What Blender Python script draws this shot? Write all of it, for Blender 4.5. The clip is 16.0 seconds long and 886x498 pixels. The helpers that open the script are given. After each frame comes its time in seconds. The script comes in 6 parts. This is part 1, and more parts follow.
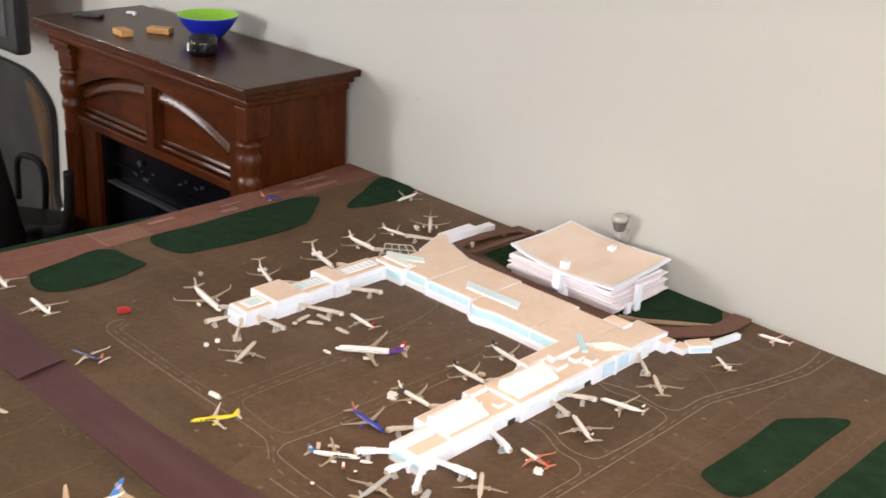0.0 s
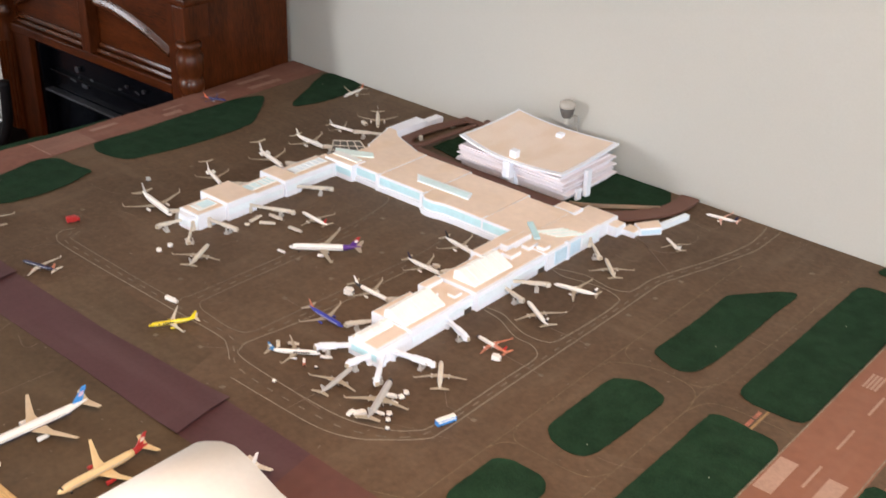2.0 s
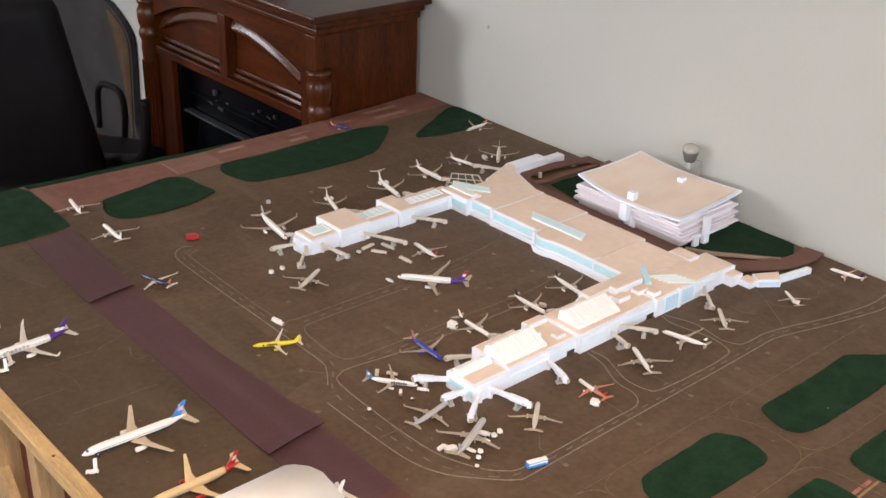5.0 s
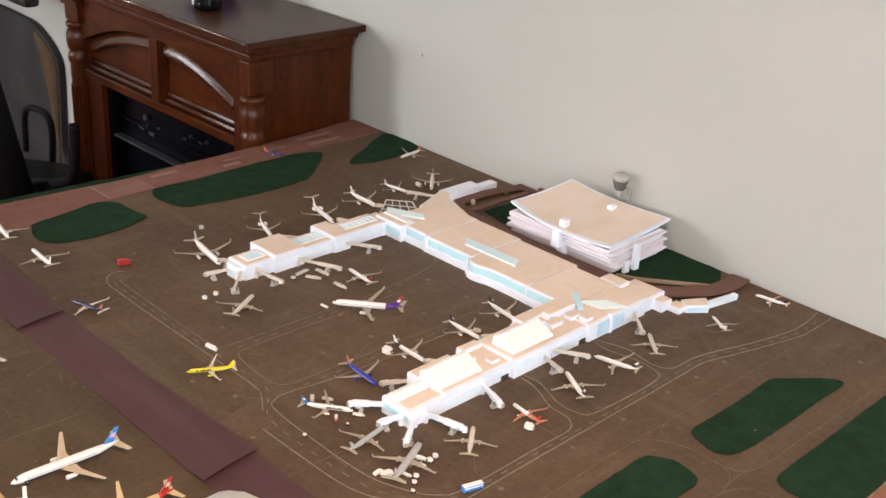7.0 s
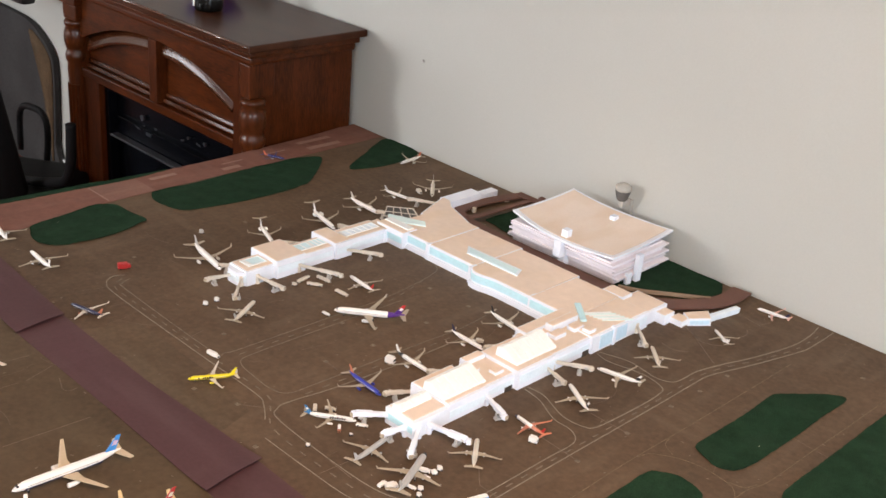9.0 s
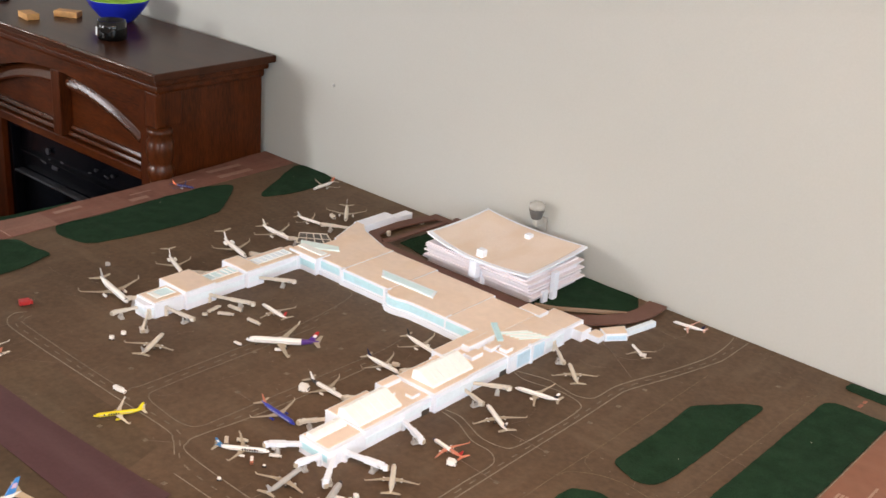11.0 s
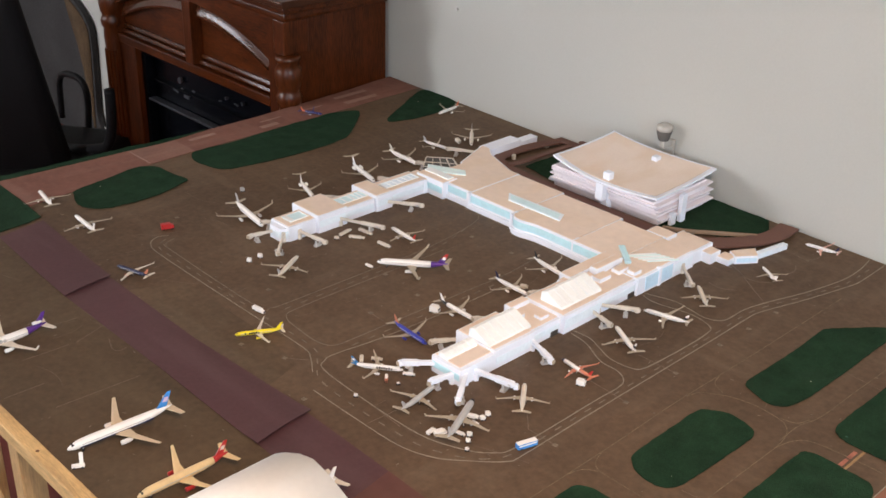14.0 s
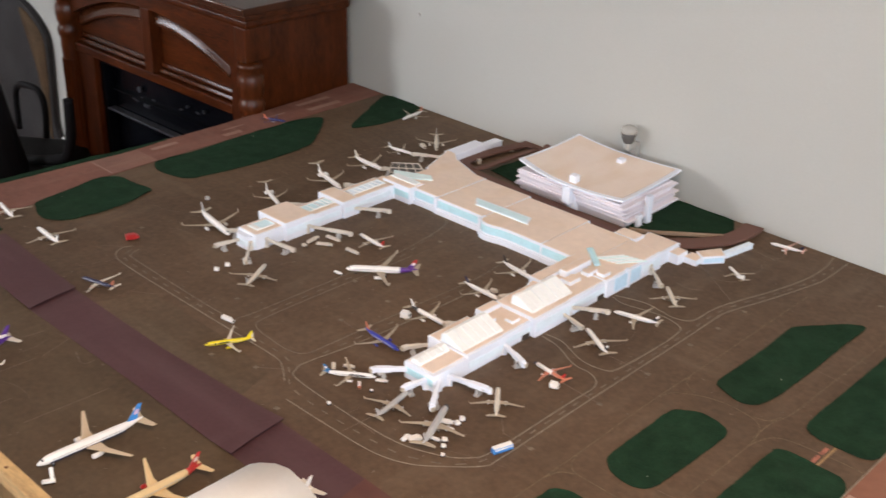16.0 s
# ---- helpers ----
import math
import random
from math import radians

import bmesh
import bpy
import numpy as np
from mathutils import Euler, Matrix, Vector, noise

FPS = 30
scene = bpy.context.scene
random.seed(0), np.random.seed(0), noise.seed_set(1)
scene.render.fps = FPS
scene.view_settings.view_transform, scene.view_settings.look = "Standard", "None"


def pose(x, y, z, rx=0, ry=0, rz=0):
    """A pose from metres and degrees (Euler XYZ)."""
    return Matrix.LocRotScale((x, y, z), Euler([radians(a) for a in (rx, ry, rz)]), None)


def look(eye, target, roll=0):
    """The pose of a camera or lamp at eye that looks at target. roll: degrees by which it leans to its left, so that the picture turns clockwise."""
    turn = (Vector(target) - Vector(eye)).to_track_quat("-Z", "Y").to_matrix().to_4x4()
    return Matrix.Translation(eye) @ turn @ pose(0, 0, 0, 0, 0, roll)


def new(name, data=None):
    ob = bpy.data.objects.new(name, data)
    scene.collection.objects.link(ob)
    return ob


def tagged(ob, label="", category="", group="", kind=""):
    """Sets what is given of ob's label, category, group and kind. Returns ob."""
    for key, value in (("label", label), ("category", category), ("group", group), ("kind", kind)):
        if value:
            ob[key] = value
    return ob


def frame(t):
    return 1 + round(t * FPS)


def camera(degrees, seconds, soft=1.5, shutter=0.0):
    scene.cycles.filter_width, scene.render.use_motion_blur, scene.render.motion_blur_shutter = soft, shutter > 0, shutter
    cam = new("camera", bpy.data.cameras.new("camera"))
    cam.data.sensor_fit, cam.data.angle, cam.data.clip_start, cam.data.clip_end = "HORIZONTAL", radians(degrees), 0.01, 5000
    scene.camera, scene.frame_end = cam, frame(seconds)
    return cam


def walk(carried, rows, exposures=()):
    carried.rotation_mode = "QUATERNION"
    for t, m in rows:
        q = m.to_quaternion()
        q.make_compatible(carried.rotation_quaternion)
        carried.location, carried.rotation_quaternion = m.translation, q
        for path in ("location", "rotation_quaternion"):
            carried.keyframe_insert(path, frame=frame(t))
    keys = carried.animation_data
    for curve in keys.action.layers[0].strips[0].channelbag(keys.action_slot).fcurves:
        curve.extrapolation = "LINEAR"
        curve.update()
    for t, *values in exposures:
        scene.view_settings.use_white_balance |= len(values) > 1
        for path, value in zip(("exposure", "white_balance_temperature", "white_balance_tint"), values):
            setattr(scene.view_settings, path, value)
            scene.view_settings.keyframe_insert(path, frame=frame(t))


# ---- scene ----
cam = camera(43.0, 16.0, shutter=0.5)
PATH = [
    (0, (2.206, -1.947, 1.714), (0.94, -0.596, 0.958), 3.2),
    (0.5, (2.218, -1.964, 1.72), (0.929, -0.661, 0.92), 2.9),
    (1, (2.234, -1.968, 1.715), (1.062, -0.633, 0.796), 2.7),
    (1.5, (2.238, -1.96, 1.715), (1.128, -0.595, 0.764), 2.5),
    (2, (2.208, -1.953, 1.712), (1.065, -0.595, 0.791), 1.9),
    (2.5, (2.23, -1.919, 1.713), (1.028, -0.586, 0.83), 1.5),
    (3, (2.268, -1.895, 1.716), (1.096, -0.537, 0.831), 1.6),
    (3.5, (2.263, -1.886, 1.708), (1.023, -0.649, 0.742), 0.6),
    (4, (2.241, -1.878, 1.711), (0.93, -0.677, 0.795), 1.4),
    (4.2, (2.234, -1.886, 1.706), (0.907, -0.695, 0.799), 1.5),
    (6.3, (2.228, -1.93, 1.718), (0.923, -0.661, 0.889), 3.2),
    (6.5, (2.227, -1.933, 1.716), (0.931, -0.656, 0.887), 3.6),
    (7, (2.233, -1.931, 1.712), (0.972, -0.615, 0.889), 3.7),
    (7.5, (2.23, -1.928, 1.709), (0.979, -0.611, 0.872), 3.0),
    (8, (2.225, -1.937, 1.723), (0.963, -0.618, 0.905), 4.6),
    (8.2, (2.221, -1.939, 1.722), (0.943, -0.627, 0.918), 5.4),
    (10.3, (2.177, -1.945, 1.694), (1.009, -0.559, 0.848), 3.5),
    (10.5, (2.178, -1.934, 1.688), (0.972, -0.564, 0.869), 2.2),
    (11, (2.205, -1.909, 1.7), (1.039, -0.475, 0.936), 4.5),
    (11.5, (2.245, -1.889, 1.695), (1.059, -0.492, 0.893), 3.1),
    (12, (2.272, -1.867, 1.696), (1.017, -0.535, 0.889), 3.5),
    (12.5, (2.231, -1.902, 1.708), (0.936, -0.611, 0.898), 3.3),
    (13, (2.197, -1.932, 1.699), (0.886, -0.724, 0.793), 2.4),
    (13.5, (2.209, -1.941, 1.71), (0.948, -0.666, 0.824), 3.5),
    (14, (2.203, -1.935, 1.703), (0.929, -0.68, 0.808), 1.6),
    (14.5, (2.188, -1.937, 1.699), (0.922, -0.682, 0.791), 1.7),
    (15, (2.176, -1.94, 1.694), (0.918, -0.681, 0.782), 1.3),
    (15.5, (2.179, -1.951, 1.698), (0.897, -0.694, 0.818), 1.5),
    (16, (2.188, -1.945, 1.7), (0.962, -0.636, 0.816), 1.6),
]
EXPOSURES = [(0, 0.15, 7870, 21), (0.5, 0.08, 7870, 21), (1, 0.00, 7630, 21), (1.5, 0.00, 7630, 21), (2.5, 0.01, 7480, 21), (3, -0.03, 7430, 21),
             (3.5, -0.08, 7440, 21), (4, -0.18, 7290, 21), (6.5, -0.02, 7600, 21), (8, -0.02, 7600, 21), (10.5, -0.02, 7720, 21), (11.5, -0.04, 7820, 21),
             (12, -0.08, 7710, 21), (12.5, -0.10, 7710, 21), (13, -0.20, 7525, 21), (14, -0.22, 7365, 21), (16, -0.22, 7315, 21)]
walk(cam, [(t, look(eye, target, roll)) for t, eye, target, roll in PATH], EXPOSURES)

# ---- light ----
world = bpy.data.worlds.new("sky")
scene.world = world
world.use_nodes = True
wn = world.node_tree.nodes
sky = wn.new("ShaderNodeTexSky")
sky.sky_type, sky.sun_disc = "NISHITA", False
sky.sun_elevation, sky.sun_rotation = radians(40), radians(200)
world.node_tree.links.new(sky.outputs[0], wn["Background"].inputs[0])
wn["Background"].inputs[1].default_value = 0.12


def area_lamp(name, eye, target, sx, sy, watts, colour):
    data = bpy.data.lights.new(name, "AREA")
    data.shape, data.size, data.size_y, data.energy, data.color = "RECTANGLE", sx, sy, watts, colour
    ob = new(name, data)
    ob.matrix_world = look(eye, target)
    return ob


area_lamp("window_daylight", (-3.36, -2.98, 1.55), (0.0, -1.9, 1.35), 0.95, 1.4, 36, (0.74, 0.88, 1.0))
area_lamp("front_window_daylight", (-1.7, -4.42, 1.6), (-1.0, 0.0, 1.2), 0.55, 1.3, 106, (0.74, 0.88, 1.0))
area_lamp("front_window_daylight", (2.7, -4.42, 1.55), (2.0, -0.6, 0.6), 1.0, 1.4, 49, (0.62, 0.82, 1.0))
area_lamp("side_window_daylight", (4.15, -1.75, 1.65), (1.7, -1.2, 0.75), 1.7, 1.2, 62, (0.54, 0.78, 1.0))
area_lamp("ceiling_light_glow", (2.25, -1.75, 2.36), (2.25, -1.75, 0.0), 0.36, 0.36, 33, (1.0, 0.73, 0.48))

# ---- materials ----


def mat(name, col, rough=0.6, var=0.18, scale=12.0, fine=220.0, bump=0.15, metal=0.0, spec=0.5, coat=0.0, stretch=(1, 1, 1), emit=None, island=0.0):
    """Two scales of noise over a base colour, with fine relief."""
    m = bpy.data.materials.new(name)
    m.use_nodes = True
    n, l = m.node_tree.nodes, m.node_tree.links
    b = n["Principled BSDF"]
    b.inputs["Roughness"].default_value, b.inputs["Metallic"].default_value = rough, metal
    b.inputs["Specular IOR Level"].default_value, b.inputs["Coat Weight"].default_value = spec, coat
    b.inputs["Coat Roughness"].default_value = 0.12
    geo, mp = n.new("ShaderNodeNewGeometry"), n.new("ShaderNodeMapping")
    mp.inputs["Scale"].default_value = stretch
    l.new(geo.outputs["Position"], mp.inputs["Vector"])
    big, small = n.new("ShaderNodeTexNoise"), n.new("ShaderNodeTexNoise")
    big.inputs["Scale"].default_value, small.inputs["Scale"].default_value = scale, fine
    big.inputs["Detail"].default_value, small.inputs["Detail"].default_value = 5.0, 3.0
    for t in (big, small):
        l.new(mp.outputs["Vector"], t.inputs["Vector"])
    add, rng, mix = n.new("ShaderNodeMath"), n.new("ShaderNodeMapRange"), n.new("ShaderNodeMix")
    add.operation = "ADD"
    l.new(big.outputs["Fac"], add.inputs[0])
    l.new(small.outputs["Fac"], add.inputs[1])
    rng.inputs["From Min"].default_value, rng.inputs["From Max"].default_value = 0.65, 1.35
    l.new(add.outputs[0], rng.inputs["Value"])
    mix.data_type = "RGBA"
    mix.inputs[6].default_value = (*[c * (1 - var) for c in col], 1)
    mix.inputs[7].default_value = (*[min(1, c * (1 + var)) for c in col], 1)
    l.new(rng.outputs[0], mix.inputs[0])
    l.new(mix.outputs[2], b.inputs["Base Color"])
    if bump:
        bp = n.new("ShaderNodeBump")
        bp.inputs["Strength"].default_value, bp.inputs["Distance"].default_value = bump, 0.002
        l.new(small.outputs["Fac"], bp.inputs["Height"])
        l.new(bp.outputs[0], b.inputs["Normal"])
    if emit:
        b.inputs["Emission Color"].default_value, b.inputs["Emission Strength"].default_value = (*emit[:3], 1), emit[3]
    return m


M_WALL = mat("wall_paint", (0.460, 0.462, 0.424), 0.75, 0.03, 1.5, 260, 0.06)
M_CEIL = mat("ceiling_paint", (0.80, 0.78, 0.75), 0.8, 0.03, 1.5, 200, 0.1)
M_TRIM = mat("trim_paint", (0.80, 0.80, 0.78), 0.4, 0.03, 3, 100, 0.02)
M_CARPET = mat("red_carpet", (0.16, 0.030, 0.018), 0.95, 0.35, 6, 500, 0.6)
M_PINE = mat("pine", (0.56, 0.36, 0.16), 0.55, 0.38, 7, 60, 0.12, stretch=(1, 9, 9))
M_PINEV = mat("pine_upright", (0.47, 0.30, 0.14), 0.55, 0.28, 9, 60, 0.12, stretch=(9, 9, 1))
M_KNOT = mat("dark_knot", (0.16, 0.07, 0.025), 0.6, 0.3, 60, 300, 0.1)
M_BOARD = mat("particle_board", (0.30, 0.20, 0.11), 0.7, 0.25, 20, 300, 0.1)
M_TARMAC = mat("tarmac_paper", (0.107, 0.0645, 0.0375), 0.58, 0.32, 3.5, 110, 0.10, spec=0.25)
M_TARMACO = mat("olive_tarmac_paper", (0.106, 0.067, 0.039), 0.58, 0.30, 5, 110, 0.10, spec=0.25)
M_TARMACD = mat("worn_tarmac_paper", (0.088, 0.0565, 0.0320), 0.58, 0.30, 4, 110, 0.10, spec=0.25)
M_FELT = mat("green_felt", (0.0118, 0.0365, 0.0180), 0.98, 0.42, 34, 420, 1.0, spec=0.1)
M_BRICK = mat("brick_red_paper", (0.238, 0.099, 0.060), 0.65, 0.09, 6, 60, 0.04, spec=0.3)
M_BRICKF = mat("dull_brick_paper", (0.200, 0.084, 0.060), 0.7, 0.18, 8, 90, 0.06, spec=0.25)
M_PALEF = mat("faint_marking", (0.29, 0.165, 0.125), 0.7, 0.2, 30, 200, 0.05)
M_BRICKP = mat("faded_brick_paper", (0.225, 0.108, 0.080), 0.7, 0.18, 12, 200, 0.08, spec=0.3)
M_PALE = mat("pale_marking", (0.38, 0.23, 0.17), 0.7, 0.15, 30, 200, 0.05)
M_LINE = mat("chalk_line", (0.240, 0.203, 0.152), 0.75, 0.45, 60, 300, 0.0)
M_LINEF = mat("rubbed_chalk_line", (0.168, 0.132, 0.094), 0.75, 0.5, 60, 300, 0.0)
M_SCRATCH = mat("faint_scratch", (0.152, 0.104, 0.070), 0.7, 0.4, 60, 300, 0.0)
M_YLINE = mat("ochre_marking", (0.31, 0.19, 0.085), 0.75, 0.25, 60, 300, 0.0)
M_YFAINT = mat("rubbed_yellow_line", (0.138, 0.096, 0.052), 0.75, 0.55, 60, 300, 0.0)
M_HOLD = mat("faded_red_marking", (0.36, 0.120, 0.078), 0.7, 0.45, 90, 300, 0.0)
M_PLUMR = mat("reddish_plum_paper", (0.110, 0.040, 0.032), 0.6, 0.14, 5, 60, 0.05, spec=0.35)
M_PURPLE = mat("plum_paper", (0.084, 0.035, 0.038), 0.6, 0.14, 5, 150, 0.08, spec=0.35)
M_FOAM = mat("white_foamboard", (0.82, 0.85, 0.915), 0.6, 0.04, 30, 300, 0.04)
M_ROOF = mat("cream_card_roof", (0.80, 0.637, 0.515), 0.6, 0.07, 9, 60, 0.04)
M_SHELL = mat("white_card", (0.88, 0.84, 0.78), 0.5, 0.03, 8, 120, 0.02)
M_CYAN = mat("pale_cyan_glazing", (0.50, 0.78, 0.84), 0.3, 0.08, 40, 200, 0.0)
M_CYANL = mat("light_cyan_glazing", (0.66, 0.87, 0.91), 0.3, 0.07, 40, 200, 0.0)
# whitened glazing; on the terminal's sides the bleaching by light is in this colour
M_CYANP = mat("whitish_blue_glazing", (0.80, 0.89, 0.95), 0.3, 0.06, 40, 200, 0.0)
M_SKY = mat("frosted_skylight", (0.86, 0.89, 0.87), 0.35, 0.05, 40, 200, 0.0)
M_FROST = mat("frosted_sheet", (0.89, 0.895, 0.86), 0.4, 0.05, 70, 260, 0.0)
M_CYANB = mat("blue_glazing", (0.56, 0.76, 0.88), 0.3, 0.10, 40, 200, 0.0)
M_ROAD = mat("red_brown_card", (0.145, 0.066, 0.047), 0.75, 0.15, 20, 300, 0.06)
M_ROADE = mat("tan_card_edge", (0.30, 0.20, 0.13), 0.75, 0.15, 20, 300, 0.06)
M_SHEET = mat("cream_foam_sheet", (0.80, 0.665, 0.565), 0.6, 0.05, 14, 300, 0.04)
M_WHITE = mat("white_paint", (0.86, 0.82, 0.77), 0.35, 0.03, 60, 300, 0.0)
M_CREAM = mat("cream_metal", (0.68, 0.61, 0.51), 0.4, 0.08, 60, 300, 0.0)
M_WING = mat("wing_metal", (0.42, 0.345, 0.255), 0.4, 0.10, 60, 300, 0.0)
M_TAN = mat("tan_wing_metal", (0.60, 0.47, 0.32), 0.4, 0.08, 60, 300, 0.0)
M_FOAMP = mat("lilac_white_foamboard", (0.87, 0.80, 0.83), 0.6, 0.05, 25, 300, 0.04)
M_DARKP = mat("dark_canopy_panel", (0.055, 0.043, 0.034), 0.4, 0.15, 60, 300, 0.0)
M_MINT = mat("pale_mint_glazing", (0.74, 0.90, 0.88), 0.35, 0.06, 60, 300, 0.0)
M_GREY = mat("grey_metal", (0.50, 0.48, 0.46), 0.35, 0.08, 60, 300, 0.0, metal=0.2)
M_BRIDGE = mat("bridge_plastic", (0.66, 0.59, 0.50), 0.5, 0.10, 60, 300, 0.02)
M_BLUE = mat("royal_blue_paint", (0.026, 0.036, 0.33), 0.3, 0.08, 60, 300, 0.0)
M_NAVY = mat("navy_paint", (0.013, 0.015, 0.050), 0.3, 0.08, 60, 300, 0.0)
M_SKYB = mat("sky_blue_paint", (0.03, 0.24, 0.60), 0.3, 0.1, 60, 300, 0.0)
M_TEAL = mat("teal_blue_paint", (0.025, 0.17, 0.36), 0.35, 0.12, 60, 300, 0.0)
M_RED = mat("red_paint", (0.46, 0.026, 0.024), 0.3, 0.08, 60, 300, 0.0)
M_ORANGE = mat("orange_paint", (0.70, 0.17, 0.08), 0.3, 0.08, 60, 300, 0.0)
M_DEEPB = mat("deep_blue_paint", (0.016, 0.023, 0.14), 0.35, 0.15, 60, 300, 0.0)
M_RUST = mat("dull_orange_paint", (0.48, 0.16, 0.09), 0.35, 0.12, 60, 300, 0.0)
M_CORAL = mat("coral_paint", (0.64, 0.21, 0.12), 0.35, 0.15, 60, 300, 0.0)
M_PURP = mat("purple_paint", (0.09, 0.025, 0.20), 0.3, 0.08, 60, 300, 0.0)
M_YEL = mat("yellow_paint", (0.80, 0.62, 0.02), 0.35, 0.06, 60, 300, 0.0)
M_PALER = mat("pale_red_paint", (0.74, 0.42, 0.34), 0.35, 0.10, 60, 300, 0.0)
M_PINK = mat("pale_pink_paint", (0.66, 0.44, 0.56), 0.35, 0.06, 60, 300, 0.0)
M_GOLD = mat("pale_gold_paint", (0.74, 0.55, 0.30), 0.35, 0.06, 60, 300, 0.0)
M_GLOSSB = mat("glossy_black_ceramic", (0.004, 0.004, 0.004), 0.07, 0.1, 30, 200, 0.0, spec=0.5)
M_BLACK = mat("black_paint", (0.012, 0.012, 0.013), 0.35, 0.1, 60, 300, 0.0)
M_CHERRY = mat("cherry_wood", (0.060, 0.0135, 0.0031), 0.34, 0.6, 5, 40, 0.03, coat=0.04, spec=0.14, stretch=(1.2, 7, 7))
M_CHERRYV = mat("cherry_wood_upright", (0.057, 0.0128, 0.0031), 0.34, 0.6, 5, 40, 0.03, coat=0.04, spec=0.14, stretch=(7, 7, 1.0))
M_CHERRYC = mat("glossy_turned_cherry", (0.066, 0.0155, 0.0036), 0.30, 0.5, 6, 40, 0.0, coat=0.16, spec=0.25, stretch=(7, 7, 1.0))
M_CHERRYT = mat("dark_mantel_top", (0.046, 0.0150, 0.0070), 0.28, 0.4, 4, 60, 0.01, coat=0.05, spec=0.12, stretch=(1.2, 7, 7))
M_CHERRYG = mat("polished_cherry", (0.060, 0.017, 0.006), 0.17, 0.3, 5, 40, 0.0, coat=0.30, spec=0.45, stretch=(1.2, 7, 7))
M_CHERRYS = mat("satin_cherry_moulding", (0.060, 0.016, 0.005), 0.18, 0.4, 9, 40, 0.0, coat=0.13, spec=0.30, stretch=(1.2, 7, 7))
M_CHERRYE = mat("worn_polished_edge", (0.085, 0.026, 0.009), 0.27, 0.3, 5, 40, 0.0, coat=1.0, spec=1.0, stretch=(1.2, 7, 7))
M_FIREBOX = mat("black_enamel", (0.0025, 0.003, 0.0045), 0.25, 0.3, 20, 200, 0.08, spec=0.12)
M_GREYTRIM = mat("pewter_trim", (0.055, 0.06, 0.07), 0.3, 0.1, 30, 200, 0.0, metal=0.5)
M_LEATHER = mat("black_leather", (0.0060, 0.0055, 0.0060), 0.6, 0.25, 15, 180, 0.2, spec=0.12)
M_PLASTIC = mat("black_plastic", (0.012, 0.012, 0.013), 0.4, 0.1, 15, 180, 0.05)
M_SCREEN = mat("dark_screen", (0.05, 0.055, 0.06), 0.12, 0.05, 5, 100, 0.0)
M_GREEN = mat("lime_plastic", (0.24, 0.55, 0.05), 0.35, 0.05, 20, 100, 0.0)
M_BOWLB = mat("cobalt_plastic", (0.006, 0.022, 0.38), 0.3, 0.05, 20, 100, 0.0)
M_BLOCK = mat("light_wood_block", (0.55, 0.28, 0.10), 0.55, 0.2, 20, 120, 0.06)
M_SMOKE = mat("smoked_plastic", (0.10, 0.095, 0.09), 0.25, 0.1, 30, 100, 0.0)
M_DOME = mat("clouded_plastic", (0.40, 0.38, 0.34), 0.25, 0.1, 30, 100, 0.0)
M_IVORY = mat("ivory_plastic", (0.62, 0.58, 0.48), 0.3, 0.05, 30, 100, 0.0)
M_GLOW = mat("lamp_glass", (0.9, 0.85, 0.75), 0.4, 0.02, 10, 50, 0.0, emit=(1.0, 0.78, 0.55, 2.5))
M_GLASS = bpy.data.materials.new("window_glass")
M_GLASS.use_nodes = True
M_GLASS.node_tree.nodes["Principled BSDF"].inputs["Transmission Weight"].default_value = 1.0
M_GLASS.node_tree.nodes["Principled BSDF"].inputs["Roughness"].default_value = 0.0



def scuffed(m, colour, amount, turn=0.0, across=34.0, along=2.2):
    """Pale scuffs and smears that run along the sheet, over a finished base colour."""
    n, l = m.node_tree.nodes, m.node_tree.links
    b = n["Principled BSDF"]
    src = b.inputs["Base Color"].links[0].from_socket
    geo = n.new("ShaderNodeNewGeometry")
    blot = n.new("ShaderNodeTexNoise")
    blot.inputs["Scale"].default_value, blot.inputs["Detail"].default_value = 4.0, 4.0
    l.new(geo.outputs["Position"], blot.inputs["Vector"])
    for k, (sx, sy) in enumerate(((along, across), (across, along))):
        mp, tex, rng, mul, mix = n.new("ShaderNodeMapping"), n.new("ShaderNodeTexNoise"), n.new("ShaderNodeMapRange"), n.new("ShaderNodeMath"), n.new("ShaderNodeMix")
        mp.inputs["Scale"].default_value = (sx, sy, 1.0)
        mp.inputs["Rotation"].default_value = (0, 0, radians(turn + 7 * k))
        l.new(geo.outputs["Position"], mp.inputs["Vector"])
        tex.inputs["Scale"].default_value, tex.inputs["Detail"].default_value = 1.0, 5.0
        l.new(mp.outputs["Vector"], tex.inputs["Vector"])
        rng.inputs["From Min"].default_value, rng.inputs["From Max"].default_value = 0.50, 0.74
        rng.inputs["To Max"].default_value = amount
        l.new(tex.outputs["Fac"], rng.inputs["Value"])
        mul.operation = "MULTIPLY"
        mask = n.new("ShaderNodeMapRange")
        mask.inputs["From Min"].default_value, mask.inputs["From Max"].default_value = (0.38, 0.62) if k else (0.62, 0.38)
        l.new(blot.outputs["Fac"], mask.inputs["Value"])
        l.new(rng.outputs[0], mul.inputs[0])
        l.new(mask.outputs[0], mul.inputs[1])
        mix.data_type = "RGBA"
        l.new(mul.outputs[0], mix.inputs[0])
        l.new(src, mix.inputs[6])
        mix.inputs[7].default_value = (*colour, 1)
        src = mix.outputs[2]
    l.new(src, b.inputs["Base Color"])


